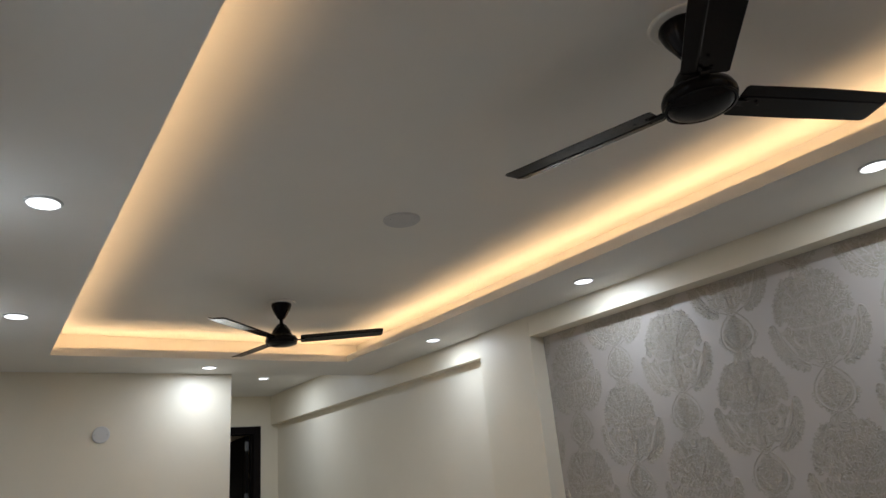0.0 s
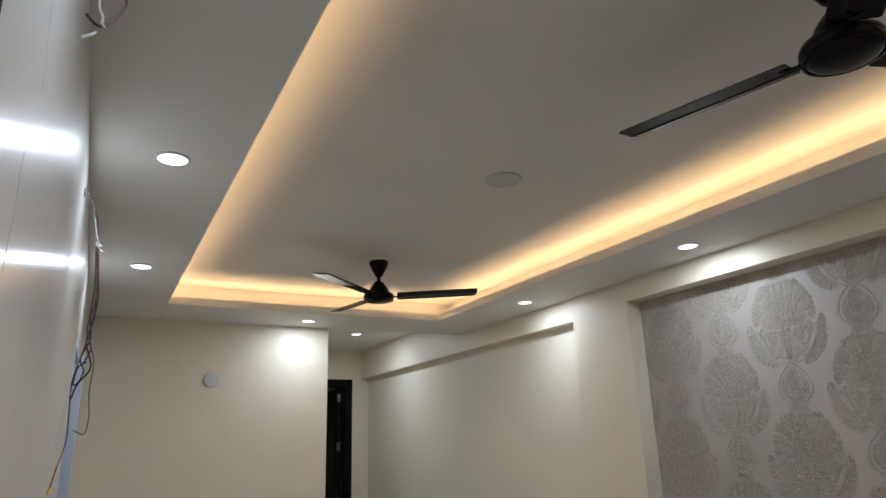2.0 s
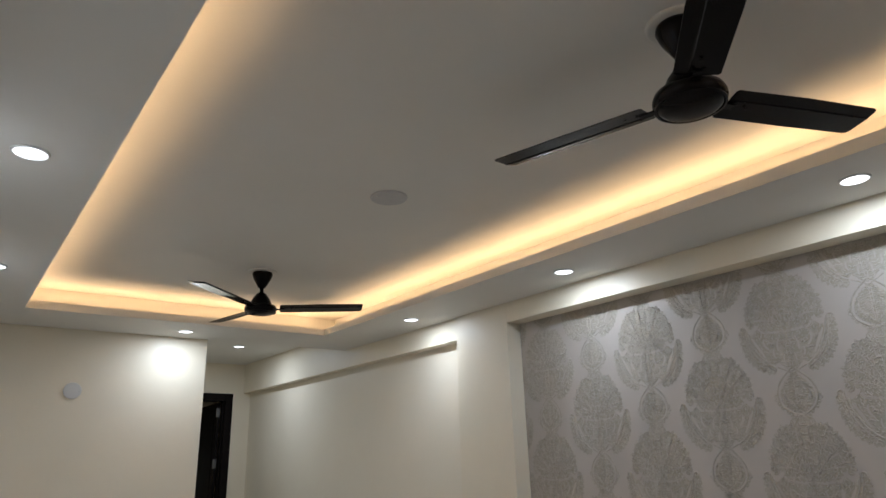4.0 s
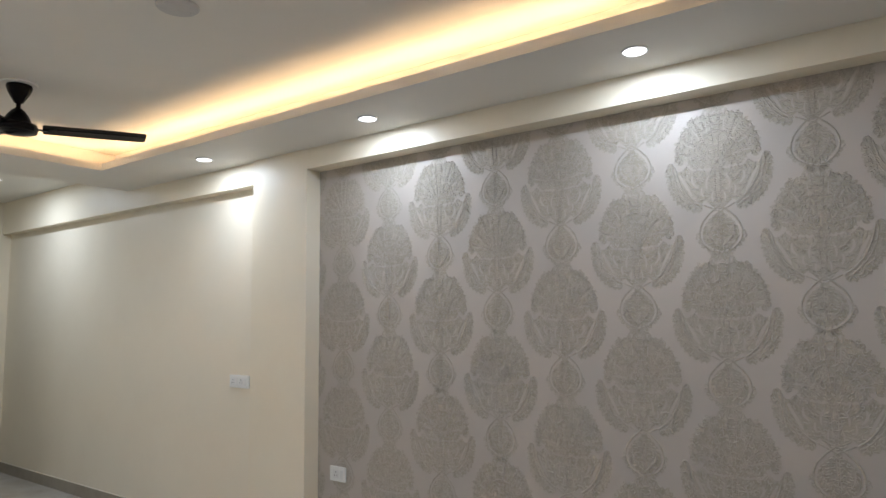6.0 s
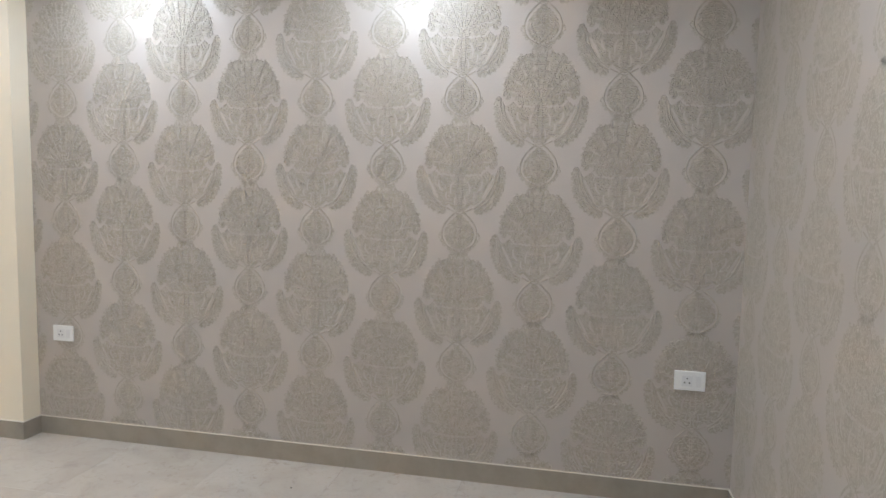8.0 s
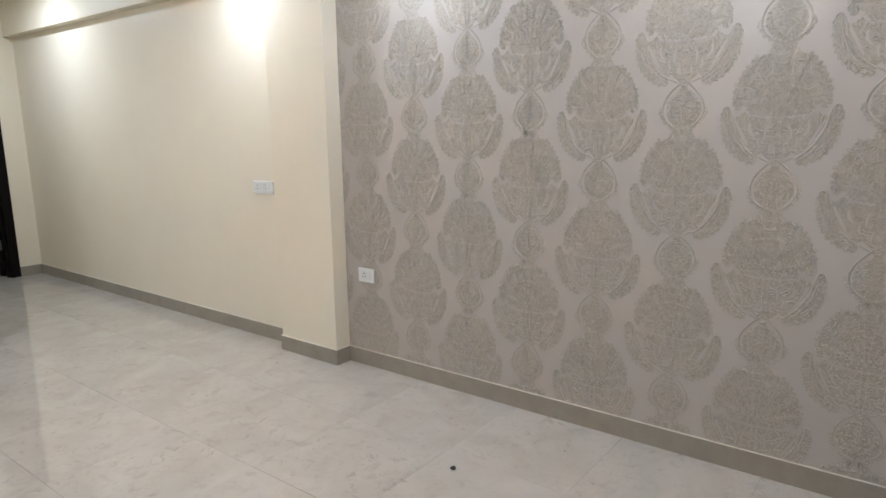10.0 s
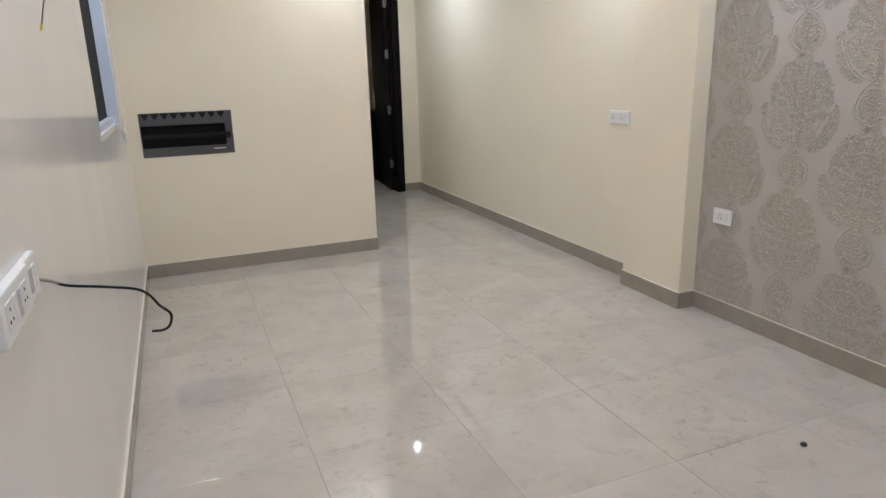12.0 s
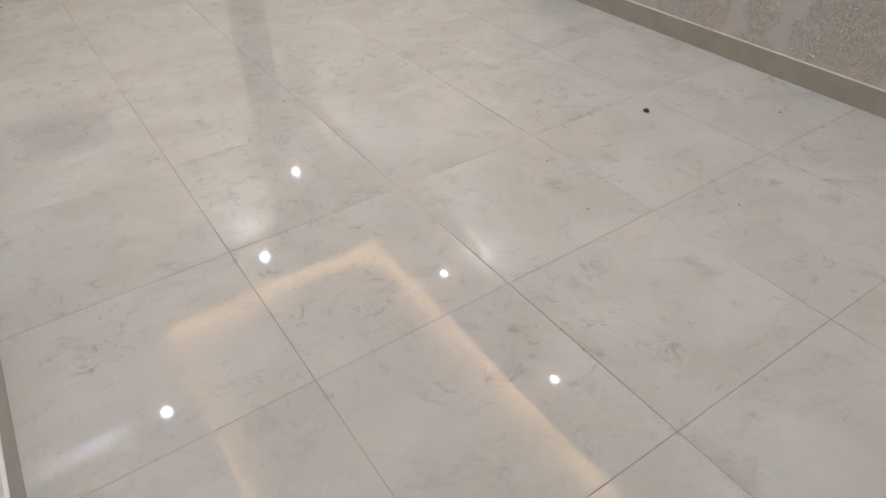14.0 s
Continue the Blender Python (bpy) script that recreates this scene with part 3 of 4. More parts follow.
def small_motif():
    bm = bmesh.new()
    half = [(0.0, 0.108), (0.022, 0.09), (0.05, 0.064), (0.072, 0.034), (0.083, -0.002), (0.08, -0.032), (0.066, -0.058), (0.044, -0.076), (0.022, -0.088), (0.0, -0.096)]
    ring = [(p.x, p.y) for p in smooth_points([(x, y, 0) for x, y in half], 3)]
    full = both_sides(ring)
    strap(bm, full + full[:1], 0.008, 0.0022, 0)
    heart = [(x * 0.87, y * 0.86 - 0.004) for x, y in ring]
    heart = [heart[0]] + scalloped(heart, 13, 0.007)[1:-1] + [heart[-1]]
    heart = both_sides(heart)
    tint(bm, heart, 0.0003)
    rnd = random.Random(5)
    feathered(bm, heart, rnd, 0.0, -0.075, 0.01, 0.0145)
    for p0, p1, p2, n, reach in (((0.003, -0.06), (0.006, 0.0), (0.004, 0.06), 7, 0.013), ((0.006, -0.065), (0.044, -0.045), (0.052, -0.002), 6, 0.012)):
        frond(bm, p0, p1, p2, n, reach, width=0.0055, height=0.0022)
    # leaves round the outside of the ring, scrolls at its widest
    for t, a in ((0.5, 0.1), (0.6, -0.2), (0.7, -0.5), (0.8, -0.75), (0.9, -1.0)):
        x, y = ring[int(t * (len(ring) - 1))]
        lobe(bm, x, y, a, 0.015, 0.02)
    curl(bm, 0.092, -0.026, 0.010, 2.4, -4.4, 0.0045, 0.002)
    for sg in (1, -1):
        strap(bm, [(sg * (-0.012 + 0.06 * t), 0.098 + 0.03 * t) for t in (0, 0.3, 0.6, 1)], 0.006, 0.0018, 0)
    # a fan of leaves under the ring, down to the next crown
    for a, l in ((-1.45, 0.04), (-1.0, 0.045), (-0.55, 0.05), (-0.2, 0.04)):
        lobe(bm, 0.006, -0.088, a, l, 0.017)
    return bm


PITCH, PERIOD = 0.359, 0.627


def mesh_of(name, bm):
    bmesh.ops.recalc_face_normals(bm, faces=bm.faces[:])
    me = bpy.data.meshes.new(name)
    bm.to_mesh(me)
    bm.free()
    me.materials.append(MOTIF)
    me.materials.append(MOTIF_EDGE)
    me.materials.append(PAPER)
    return me


BIG, SMALL = mesh_of("large_damask", large_motif()), mesh_of("small_damask", small_motif())


def paper_wall(name, m, u0, u1, z0, z1, first, odd, label, relief=1.0):
    """Wallpaper on a local x-z sheet (u across, z up), facing local -y after m; the motifs stand in relief."""
    sheet = structure(name, boxes((u0, u1, -0.0015, 0, z0, z1)), PAPER, label, "wallpaper")
    sheet.matrix_world = m
    k0, k1 = math.floor((u0 - first) / PITCH) - 1, math.ceil((u1 - first) / PITCH) + 1
    for k in range(k0, k1 + 1):
        u = first + k * PITCH
        for j in range(-1, 6):
            zs = 0.265 + j * PERIOD + (0.5 * PERIOD if (k + odd) % 2 else 0)
            for me, dz, hw, hh in ((SMALL, 0.0, 0.11, 0.135), (BIG, 0.292, 0.225, 0.23)):
                z = zs + dz
                if u - hw > u1 or u + hw < u0 or z - hh > z1 or z + hh < z0:
                    continue
                cut = u - hw < u0 or u + hw > u1 or z - hh < z0 or z + hh > z1
                data = me
                if cut:
                    bm = bmesh.new()
                    bm.from_mesh(me)
                    for co, no in (((u0 - u, 0, 0), (-1, 0, 0)), ((u1 - u, 0, 0), (1, 0, 0)), ((0, z0 - z, 0), (0, -1, 0)), ((0, z1 - z, 0), (0, 1, 0))):
                        bmesh.ops.bisect_plane(bm, geom=bm.verts[:] + bm.edges[:] + bm.faces[:], plane_co=co, plane_no=no, clear_outer=True)
                    if not bm.faces:
                        bm.free()
                        continue
                    data = bpy.data.meshes.new("cut_damask")
                    bm.to_mesh(data)
                    bm.free()
                    data.materials.append(MOTIF)
                    data.materials.append(MOTIF_EDGE)
                    data.materials.append(PAPER)
                ob = new("motif", data)
                ob.parent = sheet
                ob.matrix_basis = pose(u, -0.0017, z, 90, 0, 0) @ Matrix.Diagonal((1, 1, relief, 1))
    return sheet


# on the east niche: local x runs towards -y of the room, the face looks to -x
paper_wall("wallpaper_east", Matrix.Translation((X_E, 0, 0)) @ pose(0, 0, 0, 0, 0, -90), -PIL_Y0, -Y_S, SK + 0.004, Z_LINTEL, -0.992, 0,
           "champagne wallpaper with embossed taupe damask medallions", 0.95)
paper_wall("wallpaper_south", Matrix.Translation((0, Y_S, 0)) @ pose(0, 0, 0, 0, 0, 180), -X_E + 0.002, -X_W, SK + 0.004, Z_SOFFIT, -2.86, 0,
           "champagne wallpaper with embossed taupe damask on the adjoining wall", 0.14)


# ---- door at the passage end ----
door = thing("door_1", pose((DOOR[0] + DOOR[1]) / 2, Y_END, 0), "dark stained wooden door standing open into an unlit room", "door")
tagged(door, kind="structure")
dw = (DOOR[1] - DOOR[0]) / 2
fr = 0.085
part("jamb", boxes((dw - fr, dw, -0.012, 0.13, 0, DOOR[2]), (dw - fr - 0.015, dw - fr, 0.03, 0.09, 0, DOOR[2] - fr), bevel=0.004), WOOD, door)
part("jamb", boxes((-dw, -dw + fr, -0.012, 0.13, 0, DOOR[2]), (-dw + fr, -dw + fr + 0.015, 0.03, 0.09, 0, DOOR[2] - fr), bevel=0.004), WOOD, door)
part("head", boxes((-dw + fr, dw - fr, -0.012, 0.13, DOOR[2] - fr, DOOR[2]), bevel=0.004), WOOD, door)
hinge_x, hinge_y, leaf_w = dw - fr - 0.005, 0.132, 0.80
dl = part("door_leaf", boxes((-0.038, 0, 0, leaf_w, 0.008, DOOR[2] - fr - 0.004), (-0.043, -0.038, 0.1, leaf_w - 0.1, 0.2, 1.0), (-0.043, -0.038, 0.1, leaf_w - 0.1, 1.15, 2.1), bevel=0.003), WOOD, door)
dl.matrix_basis = pose(hinge_x, hinge_y, 0, 0, 0, -5)
for hz in (0.28, 0.92, 1.56, 2.12):
    part("hinge", boxes((-0.036, -0.002, -0.004, -0.0005, hz, hz + 0.1), (-0.046, -0.036, -0.008, 0.004, hz, hz + 0.1), bevel=0.001), DULL_STEEL, dl, "dull steel butt hinge")
hb = boxes((-0.052, -0.043, leaf_w - 0.075, leaf_w - 0.03, 0.98, 1.16), (-0.095, -0.052, leaf_w - 0.06, leaf_w - 0.045, 1.06, 1.075), (-0.1, -0.086, leaf_w - 0.17, leaf_w - 0.045, 1.058, 1.077), bevel=0.003)
part("handle", hb, STEEL, dl, "steel lever handle")

door2 = thing("door_2", pose(X_W, (D2[0] + D2[1]) / 2, 0), "near-black stained wooden door, shut, in the glossy wall", "door")
tagged(door2, kind="structure")
d2 = (D2[1] - D2[0]) / 2
for j0, j1 in ((d2 - fr, d2), (-d2, -d2 + fr)):
    part("jamb", boxes((-0.12, 0.002, j0, j1, 0, D2[2]), bevel=0.003), WOOD, door2)
part("head", boxes((-0.12, 0.002, -d2 + fr, d2 - fr, D2[2] - fr, D2[2]), bevel=0.003), WOOD, door2)
leaf2 = part("door_leaf", boxes((-0.1, -0.062, -d2 + fr + 0.003, d2 - fr - 0.003, 0.008, D2[2] - fr - 0.004), (-0.062, -0.057, -d2 + fr + 0.1, d2 - fr - 0.1, 0.2, 1.0), (-0.062, -0.057, -d2 + fr + 0.1, d2 - fr - 0.1, 1.15, 2.1), bevel=0.003), WOOD, door2)
part("hairline", tube([(X_W, 0.87, 2.168), (X_W, 0.888, 2.132), (X_W, 0.907, 2.096), (X_W, 0.93, 2.038)], 0.0004, 6), HAIR, west, "fine grey run in the paint")
part("hairline", tube([(X_W, 0.874, 1.94), (X_W, 0.866, 1.91), (X_W, 0.87, 1.879), (X_W, 0.86, 1.80)], 0.0005, 6), HAIR, west, "fine grey run in the paint")
part("hairline", tube([(X_W, 0.895, 2.168), (X_W, 0.909, 2.132), (X_W, 0.921, 2.096), (X_W, 0.932, 2.05)], 0.0003, 6), HAIR, west, "fine grey run in the paint")

cab = thing("cabinet", pose(2.95, 8.72, 0), "dark low cabinet in the unlit room", "cabinet")
part("body", boxes((-0.45, 0.6, -0.1, 0.23, 0, 0.9), bevel=0.006), WOOD, cab)
part("cabinet_door", boxes((-0.44, -0.005, -0.12, -0.1, 0.06, 0.87), bevel=0.003), WOOD, cab)
part("cabinet_door", boxes((0.005, 0.59, -0.12, -0.1, 0.06, 0.87), bevel=0.003), WOOD, cab)

# ---- window in the west wall ----
win = thing("window_1", pose(X_W, (wy0 + wy1) / 2, wz0), "pale aluminium framed window, black night behind it", "window")
tagged(win, kind="structure")
hy, hz_ = (wy1 - wy0) / 2, wz1 - wz0
part("window_frame", boxes((-0.07, 0.03, hy - 0.03, hy - 0.001, -0.003, hz_), (-0.07, -0.045, -hy, -hy + 0.035, 0, hz_), (-0.07, -0.003, -hy + 0.035, hy - 0.035, hz_ - 0.035, hz_),
                           (-0.07, -0.003, -hy + 0.035, hy - 0.035, 0, 0.035), bevel=0.002), ALU, win, "pale blue-white aluminium frame")
part("window_sash", boxes((-0.062, -0.05, -hy + 0.035, -hy + 0.075, 0.035, hz_ - 0.035), (-0.055, -0.03, hy - 0.075, hy - 0.035, 0.035, hz_ - 0.035),
                          (-0.055, -0.03, -hy + 0.075, hy - 0.075, 0.035, 0.075), (-0.055, -0.03, -hy + 0.075, hy - 0.075, hz_ - 0.075, hz_ - 0.035), (-0.062, -0.05, -0.02, 0.02, 0.075, hz_ - 0.075), bevel=0.002), BOX_DARK, win)
part("insect_screen", boxes((-0.031, -0.0295, -hy + 0.03, hy - 0.036, 0.035, hz_ - 0.035)), SCREEN, win, "dark matte insect screen")
part("pane", boxes((-0.046, -0.04, -hy + 0.07, hy - 0.07, 0.07, hz_ - 0.07)), glass, win, "dark window glass").visible_shadow = False
part("window_sill", boxes((-0.07, 0.006, -hy + 0.001, hy - 0.001, -0.035, -0.003), (0.004, 0.03, hy - 0.10, hy - 0.001, -0.036, -0.004), bevel=0.004), SILL, win, "pale projecting sill")
part("end_piece", boxes((0.001, 0.012, -0.014, 0.014, -0.07, 0.0), (0.003, 0.016, -0.02, 0.006, -0.034, -0.018), (0.0, 0.010, 0.002, 0.018, -0.088, -0.06), bevel=0.003), SILL, win, "loose dirty white end piece under the sill").matrix_basis = pose(0.024, hy - 0.06, -0.03, 8, -14, 12)
structure("backdrop", boxes((X_W - 0.9, X_W - 0.85, wy0 - 1.5, wy1 + 1.5, 0, 3)), NIGHT, "black night outside the window", "night")


# ---- ceiling fans ----
def ceiling_fan(foil, label):
    fan = thing("ceiling_fan", pose(0, 0, 0), label, "ceiling fan", "fans under the tray")
    part("ceiling_plate", turned([(0, 0), (0.085, 0), (0.085, -0.006), (0.079, -0.009), (0, -0.009)]), WHITE, fan, "round white ceiling plate")
    part("canopy", turned([(0, -0.009), (0.058, -0.009), (0.06, -0.02), (0.05, -0.05), (0.03, -0.085), (0.022, -0.1), (0.014, -0.104), (0, -0.104)]), FAN, fan, smooth=True)
    part("rod", turned([(0, -0.1), (0.0115, -0.1), (0.0115, -0.16), (0, -0.16)], 20), FAN, fan, smooth=True)
    part("motor_cup", turned([(0, -0.128), (0.016, -0.13), (0.03, -0.142), (0.05, -0.17), (0.062, -0.198), (0.066, -0.212), (0, -0.212)]), FAN, fan, smooth=True)
    part("motor", turned([(0, -0.205), (0.07, -0.207), (0.088, -0.214), (0.094, -0.228), (0.094, -0.238), (0.086, -0.252), (0.066, -0.262), (0.03, -0.268), (0, -0.269)]), FAN, fan, smooth=True)
    part("trim_ring", turned([(0.088, -0.2495), (0.0905, -0.250), (0.0905, -0.2535), (0.084, -0.2555)]), FAN, fan)
    for k in range(3):
        turn = 120 * k
        b = bmesh.new()
        # a pitched, square-ended blade with a pressed rib along it
        st = [(0.112, 0.047, 0.049), (0.118, 0.054, 0.055), (0.35, 0.059, 0.057), (0.588, 0.056, 0.055), (0.599, 0.052, 0.05), (0.603, 0.044, 0.042)]
        rows = []
        for r, wa, wb in st:
            row = []
            for f in (-1, -0.42, -0.36, -0.3, 1):
                w = wa * f if f < 0 else wb * f
                row.append((r, w, -0.226 + 0.036 * (r - 0.1) - w * 0.17 - (0.0045 if f == -0.36 else 0.002 if abs(f) < 1 else 0)))
            rows.append(row)
        top = [[b.verts.new(p) for p in row] for row in rows]
        low = [[b.verts.new((p[0], p[1], p[2] - 0.0025)) for p in row] for row in rows]
        for i in range(len(st) - 1):
            for j in range(4):
                b.faces.new((top[i][j], top[i][j + 1], top[i + 1][j + 1], top[i + 1][j]))
                b.faces.new((low[i][j + 1], low[i][j], low[i + 1][j], low[i + 1][j + 1]))
            for j, rev in ((0, 0), (4, 1)):
                b.faces.new((top[i][j], low[i][j], low[i + 1][j], top[i + 1][j]))
        for i in (0, len(st) - 1):
            for j in range(4):
                b.faces.new((top[i][j], top[i][j + 1], low[i][j + 1], low[i][j]))
        blade = part("blade", b, FAN, fan)
        blade.matrix_basis = pose(0, 0, 0, 0, 0, turn)
        part("blade_iron", boxes((0.07, 0.135, -0.012, 0.012, -0.2345, -0.2295), bevel=0.0015), FAN, blade)
        for sx, sy in ((0.14, 0.012), (0.14, -0.012), (0.18, 0.0)):
            s = turned([(0, -0.231), (0.004, -0.2312), (0.0045, -0.2332), (0, -0.2338)], 10)
            bmesh.ops.translate(s, verts=s.verts, vec=(sx, sy, 0))
            part("screw", s, FAN, blade)
        if foil and k == foil - 1:
            f2 = bmesh.new()
            q = [[f2.verts.new((r, w, -0.2340 + 0.036 * (r - 0.1) - w * 0.17)) for w in (-0.055, -0.03, 0, 0.03, 0.053)] for r in (0.33, 0.4, 0.48, 0.56, 0.595)]
            for i in range(4):
                for j in range(4):
                    f2.faces.new((q[i][j], q[i][j + 1], q[i + 1][j + 1], q[i + 1][j]))
            part("film", f2, FAN_FOIL, blade, "clear protective film left on the blade")
    return fan


FAN_X = 1.54
fan_a = ceiling_fan(0, "dark brown three-blade ceiling fan, still, under the tray")
fan_a.matrix_world = pose(FAN_X, 0.815, Z_TOP, 0, 0, -19)
fan_b = ceiling_fan(3, "dark brown ceiling fan with film on one blade")
fan_b.matrix_world = pose(FAN_X, 3.68, Z_TOP, 0, 0, -24)

# ---- round plates ----
ros = thing("ceiling_plate", pose(1.545, 2.27, Z_TOP), "round white blanking plate flat on the ceiling", "cover plate")
part("disc", turned([(0, 0), (0.082, 0), (0.082, -0.004), (0.078, -0.008), (0.03, -0.009), (0, -0.009)]), DISC, ros)
for sx in (0.06, -0.06):
    s = turned([(0, -0.008), (0.005, -0.0085), (0.004, -0.011), (0, -0.0115)], 12)
    bmesh.ops.translate(s, verts=s.verts, vec=(sx, 0, 0))
    part("screw", s, STEEL, ros)
wp = thing("wall_plate", pose(0.815, Y_N, 2.117, 90), "round white blanking plate on the cream wall", "cover plate")
part("disc", turned([(0, 0), (0.056, 0), (0.056, 0.004), (0.052, 0.009), (0.02, 0.01), (0, 0.01)]), PLATE_GREY, wp)
for sx in (0.04, -0.04):
    s = turned([(0, 0.009), (0.004, 0.0095), (0.003, 0.012), (0, 0.0125)], 12)
    bmesh.ops.translate(s, verts=s.verts, vec=(sx, 0, 0))
    part("screw", s, STEEL, wp)

# ---- downlights ----
dlight = thing("downlight", pose(*LAMPS[0]), "round recessed downlight glowing cool white, white rim", "downlight", "downlights in the ceiling border")
part("rim", turned([(0.045, -0.002), (0.0462, -0.0065), (0.049, -0.0075), (0.0525, -0.005), (0.0535, 0.0), (0.045, 0.0)]), RIM, dlight)
part("diffuser", turned([(0, -0.0085), (0.028, -0.0082), (0.041, -0.0068), (0.046, -0.005)]), DIFFUSER, dlight, "glowing diffuser")
for p in LAMPS[1:]:
    copy_thing(dlight, pose(*p))
led = structure("trim", boxes((tx1 + 0.058, tx1 + 0.082, ty0, ty1, LEDGE, LEDGE + 0.003), (tx0 - 0.082, tx0 - 0.058, ty0, ty1, LEDGE, LEDGE + 0.003),
                              (tx0, tx1, ty1 + 0.058, ty1 + 0.082, LEDGE, LEDGE + 0.003), (tx0, tx1, ty0 - 0.082, ty0 - 0.058, LEDGE, LEDGE + 0.003)), LED,
                "warm glowing LED tape hidden behind the tray's lip", "LED strip")


# ---- sockets and switches ----
def pins(bm, x, z, y):
    for px, pz in ((0, 0.011), (-0.010, -0.008), (0.010, -0.008)):
        box(bm, x + px - 0.0028, x + px + 0.0028, y - 0.0006, y, z + pz - 0.0028, z + pz + 0.0028)


def plate_unit(m, w, h, label, modules, group="sockets and switches", deep=0.011):
    """A modular plate facing local -y; modules are (kind, x)."""
    t = thing("socket", m, label, "socket", group)
    part("plate", boxes((-w / 2, w / 2, -deep, 0, -h / 2, h / 2), bevel=0.004), PLASTIC, t)
    for kind, x in modules:
        if kind == "socket":
            part("module", boxes((x - 0.023, x + 0.023, -deep - 0.0016, -deep + 0.001, -0.024, 0.024), bevel=0.001), MODULE, t)
            b = bmesh.new()
            pins(b, x, 0, -deep - 0.0016)
            part("pin_holes", b, HOLE, t, "black pin holes")
        else:
            part("rocker", boxes((x - 0.011, x + 0.011, -deep - 0.003, -deep + 0.001, -0.024, 0.024), bevel=0.0012), PLASTIC_SHADE if kind == "shade" else MODULE, t)
    return t


EAST = pose(0, 0, 0, 0, 0, -90)
plate_unit(Matrix.Translation((X_E - 0.002, 2.82, 0.577)) @ EAST, 0.126, 0.086, "white socket plate on the damask wallpaper", [("socket", -0.012), ("rocker", 0.034)])
plate_unit(Matrix.Translation((X_E - 0.002, -0.425, 0.580)) @ EAST, 0.132, 0.088, "white socket plate with one rocker on the wallpaper", [("socket", -0.012), ("rocker", 0.036)])
plate_unit(Matrix.Translation((X_REC, 3.744, 1.069)) @ EAST, 0.205, 0.086, "white double socket plate on the cream wall", [("socket", -0.062), ("rocker", -0.022), ("socket", 0.022), ("rocker", 0.066)])
WEST = pose(0, 0, 0, 0, 0, 90)
plate_unit(Matrix.Translation((X_W, 1.445, 1.022)) @ WEST, 0.22, 0.086, "white surface socket board on the glossy wall", [("socket", -0.065), ("rocker", -0.022), ("shade", 0.004), ("socket", 0.05)], deep=0.02)
plate_unit(Matrix.Translation((X_W, 1.61, 1.022)) @ WEST, 0.112, 0.086, "small white board beside the larger one", [("shade", -0.02), ("rocker", 0.01)], deep=0.014)

cable = thing("cable", pose(0, 0, 0), "stiff black cable curling out of the socket board", "cable")
part("sheath", tube([(X_W + 0.006, 1.667, 1.004), (-0.005, 1.69, 0.99), (0.02, 1.72, 0.967), (0.08, 1.73, 0.952), (0.145, 1.74, 0.934), (0.172, 1.745, 0.914), (0.19, 1.745, 0.886), (0.211, 1.745, 0.862), (0.207, 1.74, 0.838), (0.192, 1.735, 0.829), (0.167, 1.735, 0.83)], 0.0031, 10), CABLE, cable)
part("tail", tube([(X_W + 0.006, 1.667, 1.004), (-0.005, 1.69, 0.99), (0.006, 1.704, 0.979)], 0.0036, 10), WIRE_GREY, cable, "pale end of the sheath")

# ---- distribution box in the north wall ----
db = thing("distribution_box", pose((dx0 + dx1) / 2, Y_N, (dz0 + dz1) / 2), "open grey steel distribution box set in the wall", "electrical box")
bw, bh = (dx1 - dx0) / 2, (dz1 - dz0) / 2
part("back", boxes((-bw, bw, 0.085, 0.09, -bh, bh)), BOX_DARK, db)
part("side", boxes((-bw, -bw + 0.004, -0.003, 0.085, -bh, bh)), BOX_GREY, db)
part("side", boxes((bw - 0.004, bw, -0.003, 0.085, -bh, bh)), BOX_GREY, db)
part("top", boxes((-bw + 0.004, bw - 0.004, -0.003, 0.085, bh - 0.004, bh)), BOX_GREY, db)
part("bottom", boxes((-bw + 0.004, bw - 0.004, -0.003, 0.085, -bh, -bh + 0.004)), BOX_GREY, db)
part("lower_panel", boxes((-bw + 0.004, bw - 0.004, -0.002, 0.006, -bh + 0.004, -bh + 0.062), bevel=0.002), BOX_GREY, db, "grey steel lower flange")
part("upper_panel", boxes((-bw + 0.004, bw - 0.004, -0.001, 0.006, bh - 0.088, bh - 0.004), bevel=0.002), BOX_GREY, db, "grey steel upper flange")
part("end_panel", boxes((bw - 0.05, bw - 0.004, -0.0005, 0.006, -bh + 0.062, bh - 0.088), bevel=0.002), BOX_GREY, db)
part("rail", boxes((-bw + 0.006, bw - 0.052, 0.012, 0.03, -0.03, 0.0), (-bw + 0.006, bw - 0.052, 0.006, 0.012, -0.022, -0.008), bevel=0.002), BOX_DARK, db, "black mounting rail")
part("bolt", turned([(0, 0.02), (0.022, 0.02), (0.024, 0.012), (0.022, 0.004), (0, 0.003)], 16), BOX_DARK, db).matrix_basis = pose(bw - 0.036, 0.004, -0.02, 90)
N = 9
for k in range(N):
    zz = bmesh.new()
    a0 = -bw + 0.01 + k * (2 * bw - 0.05) / N
    a1 = a0 + (2 * bw - 0.05) / N
    am = (a0 + a1) / 2
    f = [zz.verts.new((x, y, z)) for y in (-0.0035, -0.001) for x, z in ((a0 + 0.004, bh - 0.005), (a1 - 0.004, bh - 0.005), (am + 0.006, bh - 0.042), (am - 0.006, bh - 0.042))]
    for q in ((0, 1, 2, 3), (7, 6, 5, 4), (0, 4, 5, 1), (1, 5, 6, 2), (2, 6, 7, 3), (3, 7, 4, 0)):
        zz.faces.new([f[i] for i in q])
    part("knockout", zz, BOX_DARK, db, "black cable knock-out")
